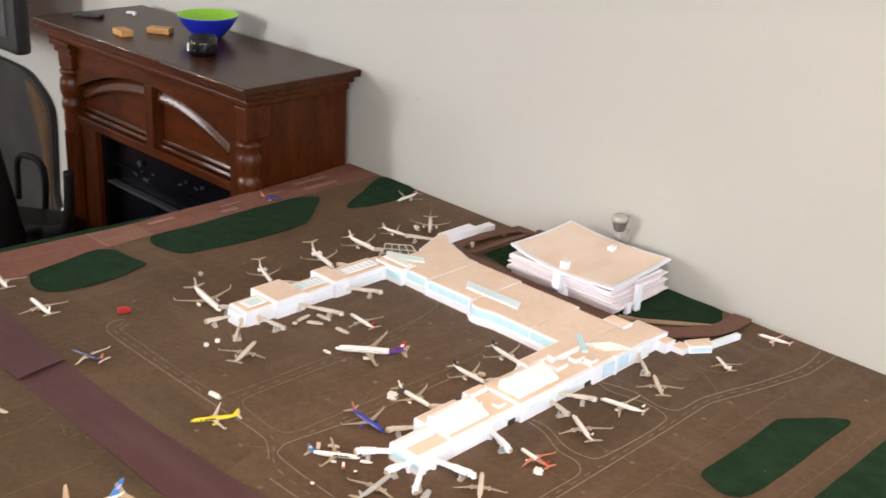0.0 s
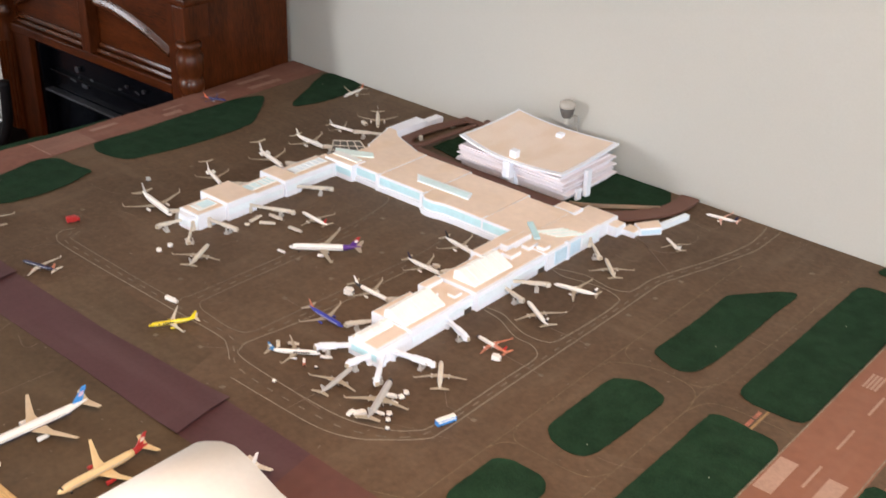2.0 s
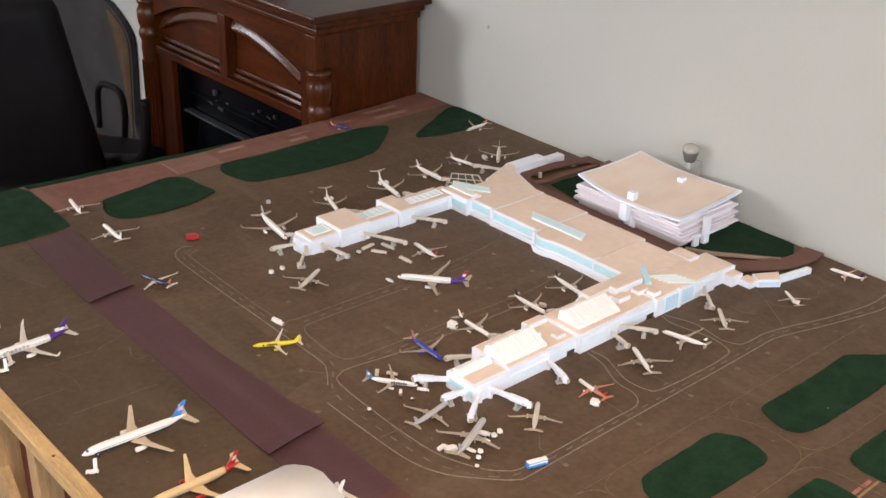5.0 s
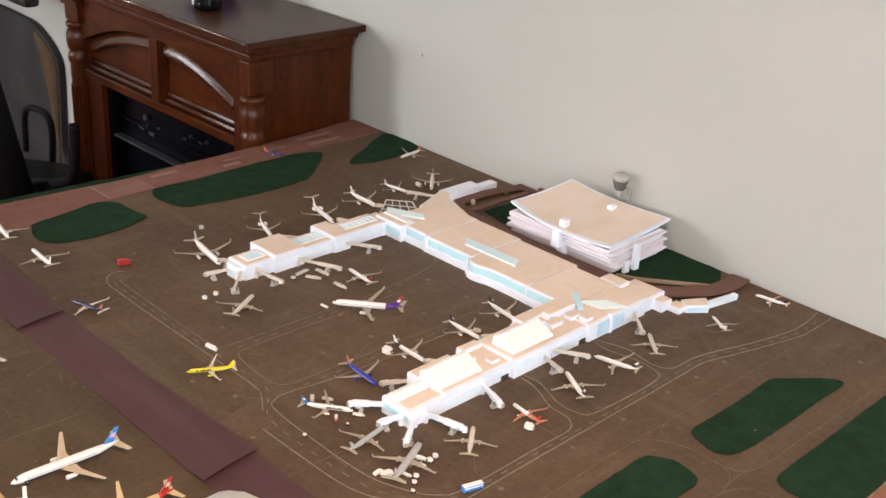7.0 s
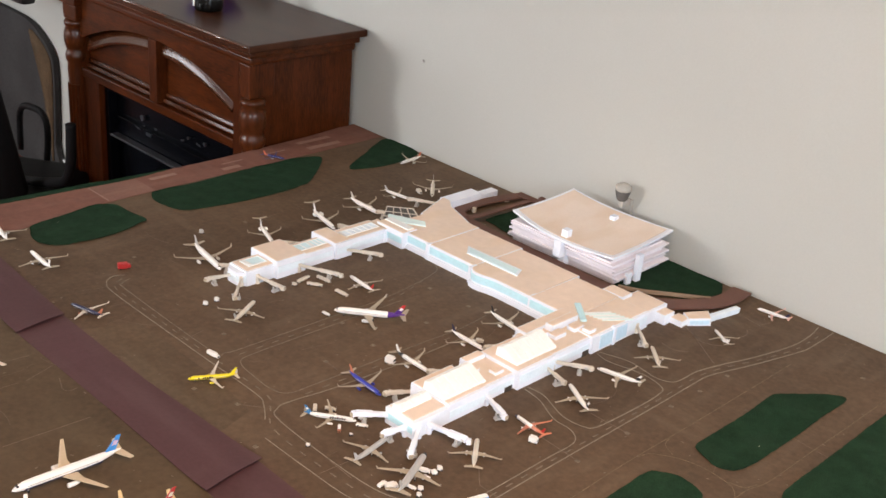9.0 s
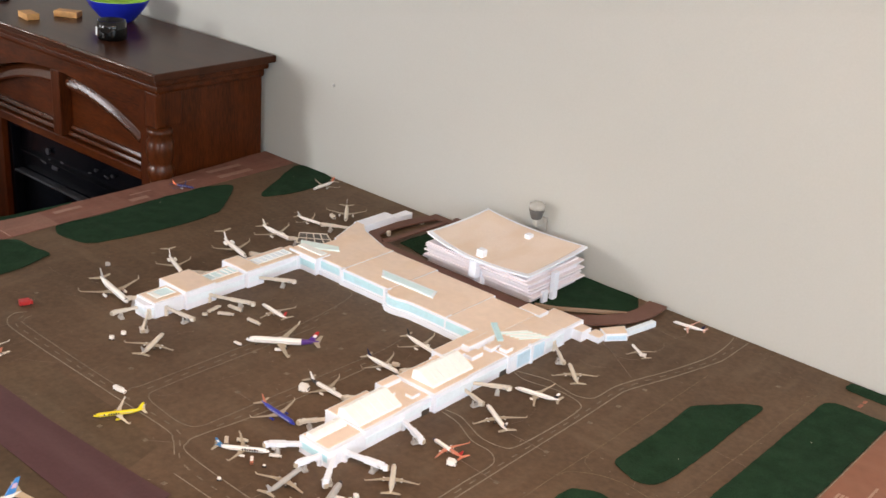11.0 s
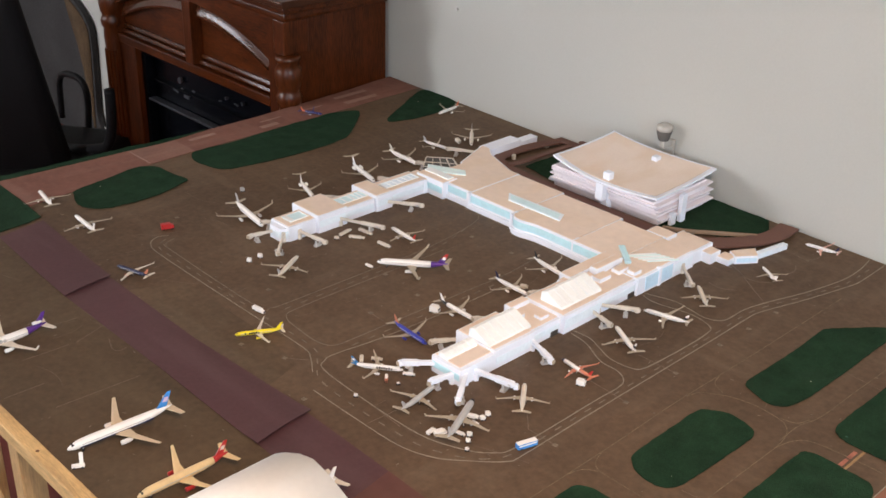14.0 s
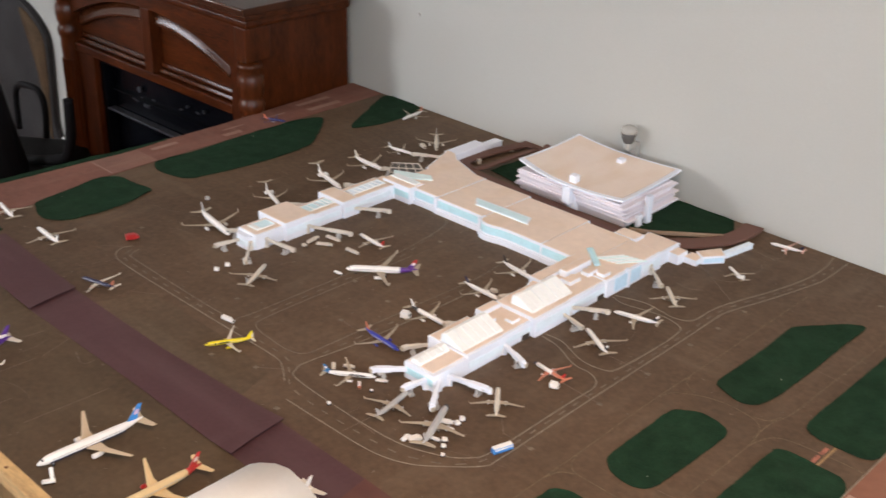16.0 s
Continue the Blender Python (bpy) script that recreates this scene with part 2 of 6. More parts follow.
scuffed(M_TARMAC, (0.190, 0.132, 0.085), 0.48, 12.0, 26.0, 4.5)
scuffed(M_TARMACO, (0.19, 0.14, 0.09), 0.40, 12.0, 20.0, 3.5)
scuffed(M_TARMACD, (0.168, 0.120, 0.072), 0.38, 12.0, 20.0, 3.5)
scuffed(M_PURPLE, (0.150, 0.085, 0.080), 0.35, 3.0, 22.0, 3.0)
scuffed(M_PLUMR, (0.170, 0.085, 0.060), 0.35, 3.0, 22.0, 3.0)
scuffed(M_BRICK, (0.330, 0.190, 0.130), 0.20, 0.0, 30.0, 3.0)
scuffed(M_BRICKF, (0.30, 0.18, 0.14), 0.40, 0.0, 30.0, 3.0)
scuffed(M_BRICKP, (0.340, 0.220, 0.165), 0.40, 0.0, 30.0, 3.0)
scuffed(M_FELT, (0.030, 0.056, 0.034), 0.28, 30.0, 30.0, 14.0)
scuffed(M_PINE, (0.40, 0.19, 0.06), 0.6, 0.0, 20.0, 5.0)
scuffed(M_ROOF, (0.740, 0.530, 0.320), 0.55, 10.0, 18.0, 7.0)
scuffed(M_SHEET, (0.700, 0.530, 0.380), 0.60, 20.0, 16.0, 8.0)
scuffed(M_SHEET, (0.700, 0.480, 0.300), 0.60, 10.0, 12.0, 5.0)

# ---- mesh helpers ----


def box(bm, x0, x1, y0, y1, z0, z1, bevel=0.0):
    m = Matrix.Translation(((x0 + x1) / 2, (y0 + y1) / 2, (z0 + z1) / 2)) @ Matrix.Diagonal((x1 - x0, y1 - y0, z1 - z0, 1))
    r = bmesh.ops.create_cube(bm, size=1.0, matrix=m)
    if bevel:
        edges = {e for v in r["verts"] for e in v.link_edges}
        bmesh.ops.bevel(bm, geom=list(edges), offset=bevel, segments=2, affect="EDGES", profile=0.6)
    return bm


def boxed(*a, **k):
    return box(bmesh.new(), *a, **k)


def prism(pts, z0, z1, bm=None):
    """An upright prism over a flat outline."""
    bm = bm or bmesh.new()
    lo = [bm.verts.new((x, y, z0)) for x, y in pts]
    hi = [bm.verts.new((x, y, z1)) for x, y in pts]
    bm.faces.new(hi)
    bm.faces.new(lo[::-1])
    for i in range(len(pts)):
        j = (i + 1) % len(pts)
        bm.faces.new((lo[i], lo[j], hi[j], hi[i]))
    bmesh.ops.recalc_face_normals(bm, faces=bm.faces[:])
    return bm


def rounded(x0, x1, y0, y1, r, n=6, wob=0.0):
    """A rectangle's outline with round corners, slightly uneven."""
    pts = []
    rs = r if isinstance(r, tuple) else (r,) * 4
    for k, (cx, cy) in enumerate(((x1, y1), (x0, y1), (x0, y0), (x1, y0))):
        q = rs[k]
        ox, oy = cx + (-q if cx == x1 else q), cy + (-q if cy == y1 else q)
        for i in range(n + 1):
            a = radians(90 * k + 90 * i / n)
            pts.append((ox + q * math.cos(a) + random.uniform(-wob, wob), oy + q * math.sin(a) + random.uniform(-wob, wob)))
    return pts


def ribbon(pts, w, z0, z1, bm=None):
    """A flat band of width w along a line."""
    bm = bm or bmesh.new()
    P = [Vector((x, y)) for x, y in pts]
    rows = []
    for i, p in enumerate(P):
        a, b = P[max(i - 1, 0)], P[min(i + 1, len(P) - 1)]
        d = (b - a).normalized()
        nrm = Vector((-d.y, d.x)) * w / 2
        rows.append([bm.verts.new((q.x, q.y, z)) for z in (z0, z1) for q in (p - nrm, p + nrm)])
    for r, s in zip(rows, rows[1:]):
        for i, j in ((2, 3), (3, 1), (1, 0), (0, 2)):
            bm.faces.new((r[i], r[j], s[j], s[i]))
    bm.faces.new((rows[0][0], rows[0][1], rows[0][3], rows[0][2]))
    bm.faces.new((rows[-1][2], rows[-1][3], rows[-1][1], rows[-1][0]))
    bmesh.ops.recalc_face_normals(bm, faces=bm.faces[:])
    return bm


def smooth_line(pts, steps=6):
    """Catmull-Rom through the given points."""
    P = [Vector(p) for p in pts]
    P = [P[0] * 2 - P[1]] + P + [P[-1] * 2 - P[-2]]
    out = []
    for a, b, c, d in zip(P, P[1:], P[2:], P[3:]):
        for i in range(steps):
            t = i / steps
            out.append(0.5 * ((2 * b) + (c - a) * t + (2 * a - 5 * b + 4 * c - d) * t * t + (3 * b - a - 3 * c + d) * t ** 3))
    return [tuple(p) for p in out] + [tuple(P[-2])]


def lathe(profile, n=20, axis="z", bm=None, at=(0, 0, 0)):
    """A turned body: rows of (radius, height)."""
    bm = bm or bmesh.new()
    rings = []
    for r, h in profile:
        ring = []
        for i in range(n):
            a = 2 * math.pi * i / n
            u, v = r * math.cos(a), r * math.sin(a)
            p = (u, v, h) if axis == "z" else (h, u, v) if axis == "x" else (u, h, v)
            ring.append(bm.verts.new(Vector(p) + Vector(at)))
        rings.append(ring)
    for a, b in zip(rings, rings[1:]):
        for i in range(n):
            bm.faces.new((a[i], a[(i + 1) % n], b[(i + 1) % n], b[i]))
    bm.faces.new(rings[0][::-1])
    bm.faces.new(rings[-1])
    bmesh.ops.recalc_face_normals(bm, faces=bm.faces[:])
    return bm


def tube(pts, r, n=10):
    """A round bar along a line in space."""
    bm = bmesh.new()
    P = [Vector(p) for p in pts]
    rings = []
    for i, p in enumerate(P):
        d = (P[min(i + 1, len(P) - 1)] - P[max(i - 1, 0)]).normalized()
        u = d.cross(Vector((0.3, 0.5, 0.81))).normalized()
        v = d.cross(u)
        rings.append([bm.verts.new(p + r * (math.cos(2 * math.pi * k / n) * u + math.sin(2 * math.pi * k / n) * v)) for k in range(n)])
    for a, b in zip(rings, rings[1:]):
        for k in range(n):
            bm.faces.new((a[k], a[(k + 1) % n], b[(k + 1) % n], b[k]))
    bm.faces.new(rings[0])
    bm.faces.new(rings[-1])
    bmesh.ops.recalc_face_normals(bm, faces=bm.faces[:])
    return bm


def part(name, bm, material, parent=None, label="", smooth=False):
    me = bpy.data.meshes.new(name)
    bm.to_mesh(me)
    bm.free()
    if smooth:
        for p in me.polygons:
            p.use_smooth = True
    for m in material if isinstance(material, (list, tuple)) else (material,):
        me.materials.append(m)
    ob = new(name, me)
    if parent:
        ob.parent = parent
    if label:
        ob["label"] = label
    return ob


def thing(name, label, category, group="", kind="", m=None):
    ob = new(name)
    ob.empty_display_size = 0.02
    if m is not None:
        ob.matrix_world = m
    return tagged(ob, label, category, group, kind)


def single(name, bm, material, label, category, group="", kind="", smooth=False):
    return tagged(part(name, bm, material, None, "", smooth), label, category, group, kind)


# ---- room ----
XL, XR, YF, ZC = -3.4, 4.2, -4.45, 2.45
WTURN = -1.30  # the long wall runs this many degrees off the table


def wall_y(x):
    return 0.0205 + x * math.tan(radians(WTURN))


single("floor", boxed(XL - 0.1, XR + 0.1, YF - 0.1, 0.2, -0.1, 0.0), M_CARPET, "dark red carpet floor of the room", "floor", kind="structure")
single("ceiling", boxed(XL - 0.1, XR + 0.1, YF - 0.1, 0.2, ZC, ZC + 0.1), M_CEIL, "plain off-white ceiling above the room", "ceiling", kind="structure")
bm = boxed(XL - 0.3, XR + 0.3, 0.0, 0.1, 0.0, ZC)
bm.transform(pose(0, 0.0205, 0, 0, 0, WTURN))
single("wall_north", bm, M_WALL, "plain off-white painted wall behind the table", "wall", kind="structure")


def wall_with_windows(name, along, at, lo, hi, gaps, z0, z1):
    """A wall with window openings at the given stretches, from z0 to z1."""
    bm, spans, start = bmesh.new(), [], lo
    for a, b in gaps:
        spans += [(start, a, 0, ZC), (a, b, 0, z0), (a, b, z1, ZC)]
        start = b
    spans.append((start, hi, 0, ZC))
    for p, q, r, s in spans:
        if along == "y":
            box(bm, at - 0.1, at, p, q, r, s)
        else:
            box(bm, p, q, at - 0.1, at, r, s)
    single(name, bm, M_WALL, "off-white painted wall with daylight windows", "wall", kind="structure")


def window(name, along, at, a, b, z0, z1):
    win = thing(name, "white-framed window letting in daylight", "window", kind="structure")

    def bar(nm, p, q, r, s, d0, d1, m):
        part(nm, boxed(at + d0, at + d1, p, q, r, s) if along == "y" else boxed(p, q, at + d0, at + d1, r, s), m, win)

    mid = (a + b) / 2
    for p, q, r, s in ((a, b, z0, z0 + 0.05), (a, b, z1 - 0.05, z1), (a, a + 0.05, z0 + 0.05, z1 - 0.05), (b - 0.05, b, z0 + 0.05, z1 - 0.05), (mid - 0.025, mid + 0.025, z0 + 0.05, z1 - 0.05)):
        bar("window_frame", p, q, r, s, -0.09, -0.04, M_TRIM)
    bar("window_sill", a - 0.05, b + 0.05, z0 - 0.03, z0, -0.02, 0.06, M_TRIM)
    for p, q in ((a + 0.05, mid - 0.025), (mid + 0.025, b - 0.05)):
        bar("pane", p, q, z0 + 0.05, z1 - 0.05, -0.068, -0.062, M_GLASS)
    for c in win.children:
        if c.name.startswith("pane"):
            c.visible_shadow = False


wall_with_windows("wall_west", "y", XL, YF, 0.0, ((-3.5, -2.3),), 0.8, 2.3)
window("window_1", "y", XL, -3.5, -2.3, 0.8, 2.3)
wall_with_windows("wall_east", "y", XR + 0.1, YF, 0.0, ((-2.7, -0.8),), 0.8, 2.3)
window("window_4", "y", XR + 0.1, -2.7, -0.8, 0.8, 2.3)
wall_with_windows("wall_south", "x", YF, XL, XR, ((-2.15, -1.25), (2.1, 3.3)), 0.8, 2.3)
window("window_2", "x", YF, -2.15, -1.25, 0.8, 2.3)
window("window_3", "x", YF, 2.1, 3.3, 0.8, 2.3)
bm = boxed(XL, XR, -0.014, -0.001, 0.0, 0.10)
bm.transform(pose(0, 0.0205, 0, 0, 0, WTURN))
single("baseboard", bm, M_TRIM, "white baseboard along the wall", "baseboard", kind="structure")
lamp = thing("ceiling_light", "round flush ceiling light with a warm glass bowl", "ceiling light")
part("rim", lathe([(0.19, ZC - 0.03), (0.20, ZC - 0.02), (0.20, ZC - 0.001)], 28, at=(2.25, -1.75, 0)), M_TRIM, lamp)
part("glass_bowl", lathe([(0.05, ZC - 0.085), (0.12, ZC - 0.075), (0.17, ZC - 0.05), (0.185, ZC - 0.03)], 28, at=(2.25, -1.75, 0)), M_GLOW, lamp, "glowing frosted glass bowl", True)

# ---- table ----
X1, Y0, TZ = 2.32, -1.438, 0.75
# the far edge is not straight: it draws in towards the middle
EDGE = [(-0.003, -0.02), (0.012, -0.146), (0.020, -0.30), (0.027, -0.45), (0.026, -0.60), (0.016, -0.73), (0.006, -0.81), (0.000, -0.90), (-0.006, -1.00), (-0.017, -1.10), (-0.018, -1.30)]
TOP = [(-0.018, Y0), (X1, Y0), (X1, wall_y(X1) - 0.002), (-0.005, wall_y(-0.005) - 0.002)] + EDGE
table = thing("layout_table", "large home-made pine trestle table carrying the model airport", "table")
part("tabletop", prism(TOP, 0.728, 0.7478), M_BOARD, table)
part("edge_plank", boxed(-0.02, X1, Y0 - 0.022, Y0, 0.728, 0.752, 0.002), M_PINE, table, "bare pine edging with knots")


def leg(x, y, brace):
    part("leg", boxed(x - 0.015, x + 0.015, y - 0.018, y + 0.018, 0.0, 0.728, 0.002), M_PINEV, table)
    if brace:
        bm = boxed(-0.010, 0.010, -0.008, 0.008, 0.0, 0.40)
        bm.transform(Matrix.Translation((x + brace * 0.02, y - 0.012, 0.42)) @ Matrix.Rotation(brace * radians(36), 4, "Y"))
        part("brace", bm, M_PINEV, table)


for x, r in ((0.93, 0.0028), (1.125, 0.0034)):
    part("knot", lathe([(r, 0.7512), (r, 0.7524), (r * 0.5, 0.7526)], 12, at=(x, Y0 - 0.012, 0)), M_KNOT, table, "dark wood knot")
leg(0.70, -1.44, 0)
leg(0.86, -1.44, -1)
leg(1.75, -1.44, 0)
leg(0.05, -1.40, 0)
leg(2.20, -1.44, 0)
leg(0.05, -0.08, 0)
leg(2.20, -0.08, 0)
part("crossbar", boxed(0.685, 0.90, -1.421, -1.405, 0.655, 0.680), M_PINE, table)

# ---- sheets on the table ----
tarmac = single("ground", prism(TOP, 0.7479, TZ), M_TARMAC, "dark brown-grey paper tarmac covering the table", "ground", kind="structure")


def sheet(name, pts, thick, material, label, category, group, base=TZ):
    return single(name, prism(pts, base + 0.0001, base + thick), material, label, category, group)


# paper sheets of slightly different shade, laid edge to edge over the table
part("tarmac_sheet", prism([(0.600, -1.130), (1.010, -1.130), (0.985, -1.047), (0.850, -1.034), (0.640, -1.033)], TZ - 0.0004, TZ + 0.00012), M_TARMACO, tarmac, "slightly paler olive sheet")
part("tarmac_sheet", prism([(0.262, Y0 + 0.001), (1.19, Y0 + 0.001), (1.19, -1.205), (0.262, -1.190)], TZ - 0.0004, TZ + 0.00012), M_TARMACD, tarmac, "worn olive-brown sheet")


FELT = "dark green felt grass patch lying on the tarmac"


def closed_curve(pts, steps=5):
    """A smooth closed outline through the given corners."""
    P = [Vector(p) for p in pts]
    n, out = len(P), []
    for i in range(n):
        a, b, c, d = P[i - 1], P[i], P[(i + 1) % n], P[(i + 2) % n]
        for k in range(steps):
            t = k / steps
            out.append(0.5 * ((2 * b) + (c - a) * t + (2 * a - 5 * b + 4 * c - d) * t * t + (3 * b - a - 3 * c + d) * t ** 3))
    return [tuple(p) for p in out]


def frayed(pts, step=0.007, wob=0.0007):
    """The outline cut into short runs, each corner pushed off by a hair, like scissor-cut felt."""
    out = []
    for (ax, ay), (bx, by) in zip(pts, pts[1:] + pts[:1]):
        n = max(1, int(math.hypot(bx - ax, by - ay) / step))
        for i in range(n):
            t = i / n
            out.append((ax + (bx - ax) * t + random.uniform(-wob, wob), ay + (by - ay) * t + random.uniform(-wob, wob)))
    return out


def grass(pts, note=FELT):
    """A cut of felt whose rim stands off the table here and there."""
    rim = [Vector(p) for p in frayed(list(pts))]
    n, bm = len(rim), bmesh.new()
    turn = 1 if sum(a.x * b.y - b.x * a.y for a, b in zip(rim, rim[1:] + rim[:1])) > 0 else -1
    low, top, flat_lo, flat_hi = [], [], [], []
    for i, p in enumerate(rim):
        d = (rim[(i + 2) % n] - rim[i - 2]).normalized()
        q = p + Vector((-d.y, d.x)) * turn * 0.0045
        up = TZ + 0.0003 + 0.0034 * max(0.0, noise.noise(Vector((p.x * 22, p.y * 22, 3.7))))
        low.append(bm.verts.new((p.x, p.y, up)))
        top.append(bm.verts.new((p.x, p.y, up + 0.0017)))
        flat_lo.append(bm.verts.new((q.x, q.y, TZ + 0.0001)))
        flat_hi.append(bm.verts.new((q.x, q.y, TZ + 0.0015)))
    for i in range(n):
        j = (i + 1) % n
        for a, b in ((low, top), (top, flat_hi), (flat_lo, low)):
            bm.faces.new((a[i], a[j], b[j], b[i]))
    bm.faces.new(flat_hi)
    bm.faces.new(flat_lo[::-1])
    bmesh.ops.recalc_face_normals(bm, faces=bm.faces[:])
    g = single("grass_patch", bm, M_FELT, note, "grass patch", "felt grass patches")
    mid = sum(rim, Vector((0, 0))) / n
    x, y = mid.lerp(random.choice(rim), random.uniform(0.2, 0.8))
    part("lint", boxed(x - 0.0006, x + 0.0006, y - 0.0005, y + 0.0005, TZ + 0.0014, TZ + 0.0018), M_CREAM, g)
    return g


# far runway side
grass(closed_curve([(0.171, -1.001), (0.152, -0.983), (0.140, -0.912), (0.126, -0.837), (0.132, -0.814), (0.153, -0.796), (0.206, -0.789), (0.254, -0.784), (0.264, -0.802), (0.280, -0.857), (0.285, -0.924), (0.273, -0.983), (0.252, -1.010), (0.215, -1.016)], 4), "long dark green felt grass patch beside the far runway")
grass(closed_curve([(0.145, -0.702), (0.128, -0.681), (0.134, -0.585), (0.126, -0.466), (0.126, -0.349), (0.134, -0.271), (0.150, -0.230), (0.182, -0.246), (0.262, -0.343), (0.282, -0.388), (0.287, -0.486), (0.281, -0.575), (0.269, -0.642), (0.255, -0.692), (0.208, -0.709), (0.170, -0.712)], 4), "longest dark green felt grass patch beside the far runway")
grass(closed_curve([(0.246, -0.210), (0.190, -0.105), (0.140, 0.010), (0.256, 0.009), (0.284, -0.040), (0.289, -0.124), (0.272, -0.202)], 4), "dark green felt grass wedge by the wall corner")
grass([(0.027, -0.590), (0.017, -0.73), (0.007, -0.81), (0.001, -0.90), (-0.005, -1.00), (-0.015, -1.09), (0.006, -1.09), (0.010, -1.055), (0.018, -0.944), (0.027, -0.80), (0.035, -0.72), (0.034, -0.66)], "thin dark green felt verge along the table's far edge")
grass([(-0.014, -1.42), (-0.014, -1.105), (0.024, -1.092), (0.117, -1.093), (0.18, -1.096), (0.228, -1.100), (0.236, -1.13), (0.242, -1.20), (0.238, -1.26), (0.20, -1.42)], "dark green felt grass at the table's far corner")
# taxiway islands of the near runway
grass(closed_curve([(1.489, -0.563), (1.489, -0.50), (1.490, -0.418), (1.487, -0.339), (1.495, -0.314), (1.526, -0.274), (1.552, -0.243), (1.578, -0.236), (1.577, -0.310), (1.578, -0.408), (1.577, -0.492), (1.575, -0.547), (1.564, -0.578), (1.541, -0.589), (1.507, -0.580)], 4))
grass(closed_curve([(1.488, -0.853), (1.483, -0.833), (1.482, -0.779), (1.483, -0.689), (1.495, -0.671), (1.518, -0.658), (1.551, -0.661), (1.572, -0.674), (1.575, -0.708), (1.573, -0.772), (1.571, -0.833), (1.564, -0.862), (1.545, -0.875), (1.512, -0.871)], 4))
grass(rounded(1.472, 1.568, -1.082, -0.942, (0.036, 0.034, 0.040, 0.034), 8, 0.0008))
grass(rounded(1.640, 1.7555, -0.952, -0.652, (0.030, 0.014, 0.040, 0.004), 8, 0.0008), "dark green felt grass patch along the red runway")
grass(rounded(1.643, 1.7555, -0.592, -0.118, (0.012, 0.030, 0.028, 0.020), 8, 0.0008), "dark green felt grass patch along the red runway")
grass(rounded(1.879, 2.02, -0.576, -0.09, 0.012, 6, 0.0008), "dark green felt grass patch beyond the red runway")
grass(rounded(1.879, 2.02, -1.05, -0.656, 0.014, 6, 0.0008), "dark green felt grass patch beyond the red runway")
grass(rounded(1.648, 1.75, -0.058, -0.024, 0.010, 6, 0.0008), "small dark green felt grass patch against the wall")
grass(rounded(1.640, 1.7555, -1.30, -1.02, 0.02, 6, 0.0008), "dark green felt grass patch along the red runway")

# red runways
near_rwy = sheet("runway", [(1.7562, Y0 + 0.01), (1.877, Y0 + 0.01), (1.878, -0.026), (1.7575, -0.024)], 0.0009, M_BRICK, "brick-red paper runway with pale markings", "runway", "red paper runways")
far_rwy = sheet("runway", [(0.006, -1.089), (0.030, -1.090), (0.117, -1.092), (0.165, -1.092), (0.155, -0.99), (0.140, -0.912), (0.129, -0.82), (0.124, -0.68), (0.124, -0.466), (0.122, -0.30), (0.118, 0.012), (-0.002, 0.014)] + [(x + 0.001, y) for x, y in EDGE[:5]] + [(0.034, -0.66), (0.035, -0.72), (0.027, -0.80), (0.018, -0.944), (0.010, -1.055)], 0.0009, M_BRICKF, "dull brick-red paper runway along the table's far edge", "runway", "red paper runways")


def mark(parent, pts, m=M_PALE, name="marking", z=TZ + 0.0009):
    part(name, prism(pts, z, z + 0.0003), m, parent)


def mrect(parent, x0, x1, y0, y1, m=M_PALE, name="marking"):
    mark(parent, [(x0, y0), (x1, y0), (x1, y1), (x0, y1)], m, name)


for k in range(5):
    y = -0.834 + k * 0.1115
    mrect(near_rwy, 1.8115, 1.8155, y, y + 0.060)
mrect(near_rwy, 1.8105, 1.8145, -0.945, -0.888)
mrect(near_rwy, 1.8105, 1.8145, -1.055, -1.0)
mrect(near_rwy, 1.8105, 1.8145, -1.165, -1.11)
mrect(near_rwy, 1.762, 1.789, -0.765, -0.680)
mrect(near_rwy, 1.833, 1.860, -0.765, -0.680)
for k in range(4):
    mrect(near_rwy, 1.7745 + k * 0.0062, 1.7785 + k * 0.0062, -0.432, -0.386)
    mrect(near_rwy, 1.8455 + k * 0.0062, 1.8495 + k * 0.0062, -0.432, -0.386)
for x in (1.7580, 1.8745):
    mrect(near_rwy, x - 0.0009, x + 0.0009, Y0 + 0.02, -0.006, M_LINE, "edge_line")
for y0, y1 in ((-0.647, -0.627), (-0.623, -0.602)):
    mark(tarmac, [(1.689, y0), (1.695, y0), (1.695, y1), (1.689, y1)], M_HOLD, z=TZ)
mark(tarmac, [(1.6985, -0.656), (1.7025, -0.656), (1.7025, -0.588), (1.6985, -0.588)], M_YLINE, z=TZ)
for y0, y1 in ((-0.661, -0.642), (-0.636, -0.616), (-0.61, -0.591)):
    mark(tarmac, [(1.898, y0), (1.904, y0), (1.904, y1), (1.898, y1)], M_HOLD, z=TZ)
for y0, y1 in ((-0.100, -0.085), (-0.080, -0.068)):
    mark(tarmac, [(1.690, y0), (1.696, y0), (1.696, y1), (1.690, y1)], M_HOLD, z=TZ)
# far runway: sheet joint, pale panels and dashes
mark(far_rwy, [(0.032, -0.79), (0.126, -0.79), (0.122, -0.68), (0.036, -0.68)], M_BRICKP, "faded_panel")
mrect(far_rwy, 0.031, 0.122, -0.796, -0.792, M_PALEF)
mrect(far_rwy, 0.052, 0.066, -0.655, -0.585, M_PALEF)
mrect(far_rwy, 0.088, 0.104, -0.480, -0.430, M_PALEF)
mrect(far_rwy, 0.062, 0.068, -0.46, -0.40, M_PALEF)
mrect(far_rwy, 0.080, 0.098, -0.215, -0.110, M_PALEF)
mrect(far_rwy, 0.036, 0.052, -0.215, -0.110, M_PALEF)
mrect(far_rwy, 0.062, 0.068, -0.330, -0.27, M_PALEF)

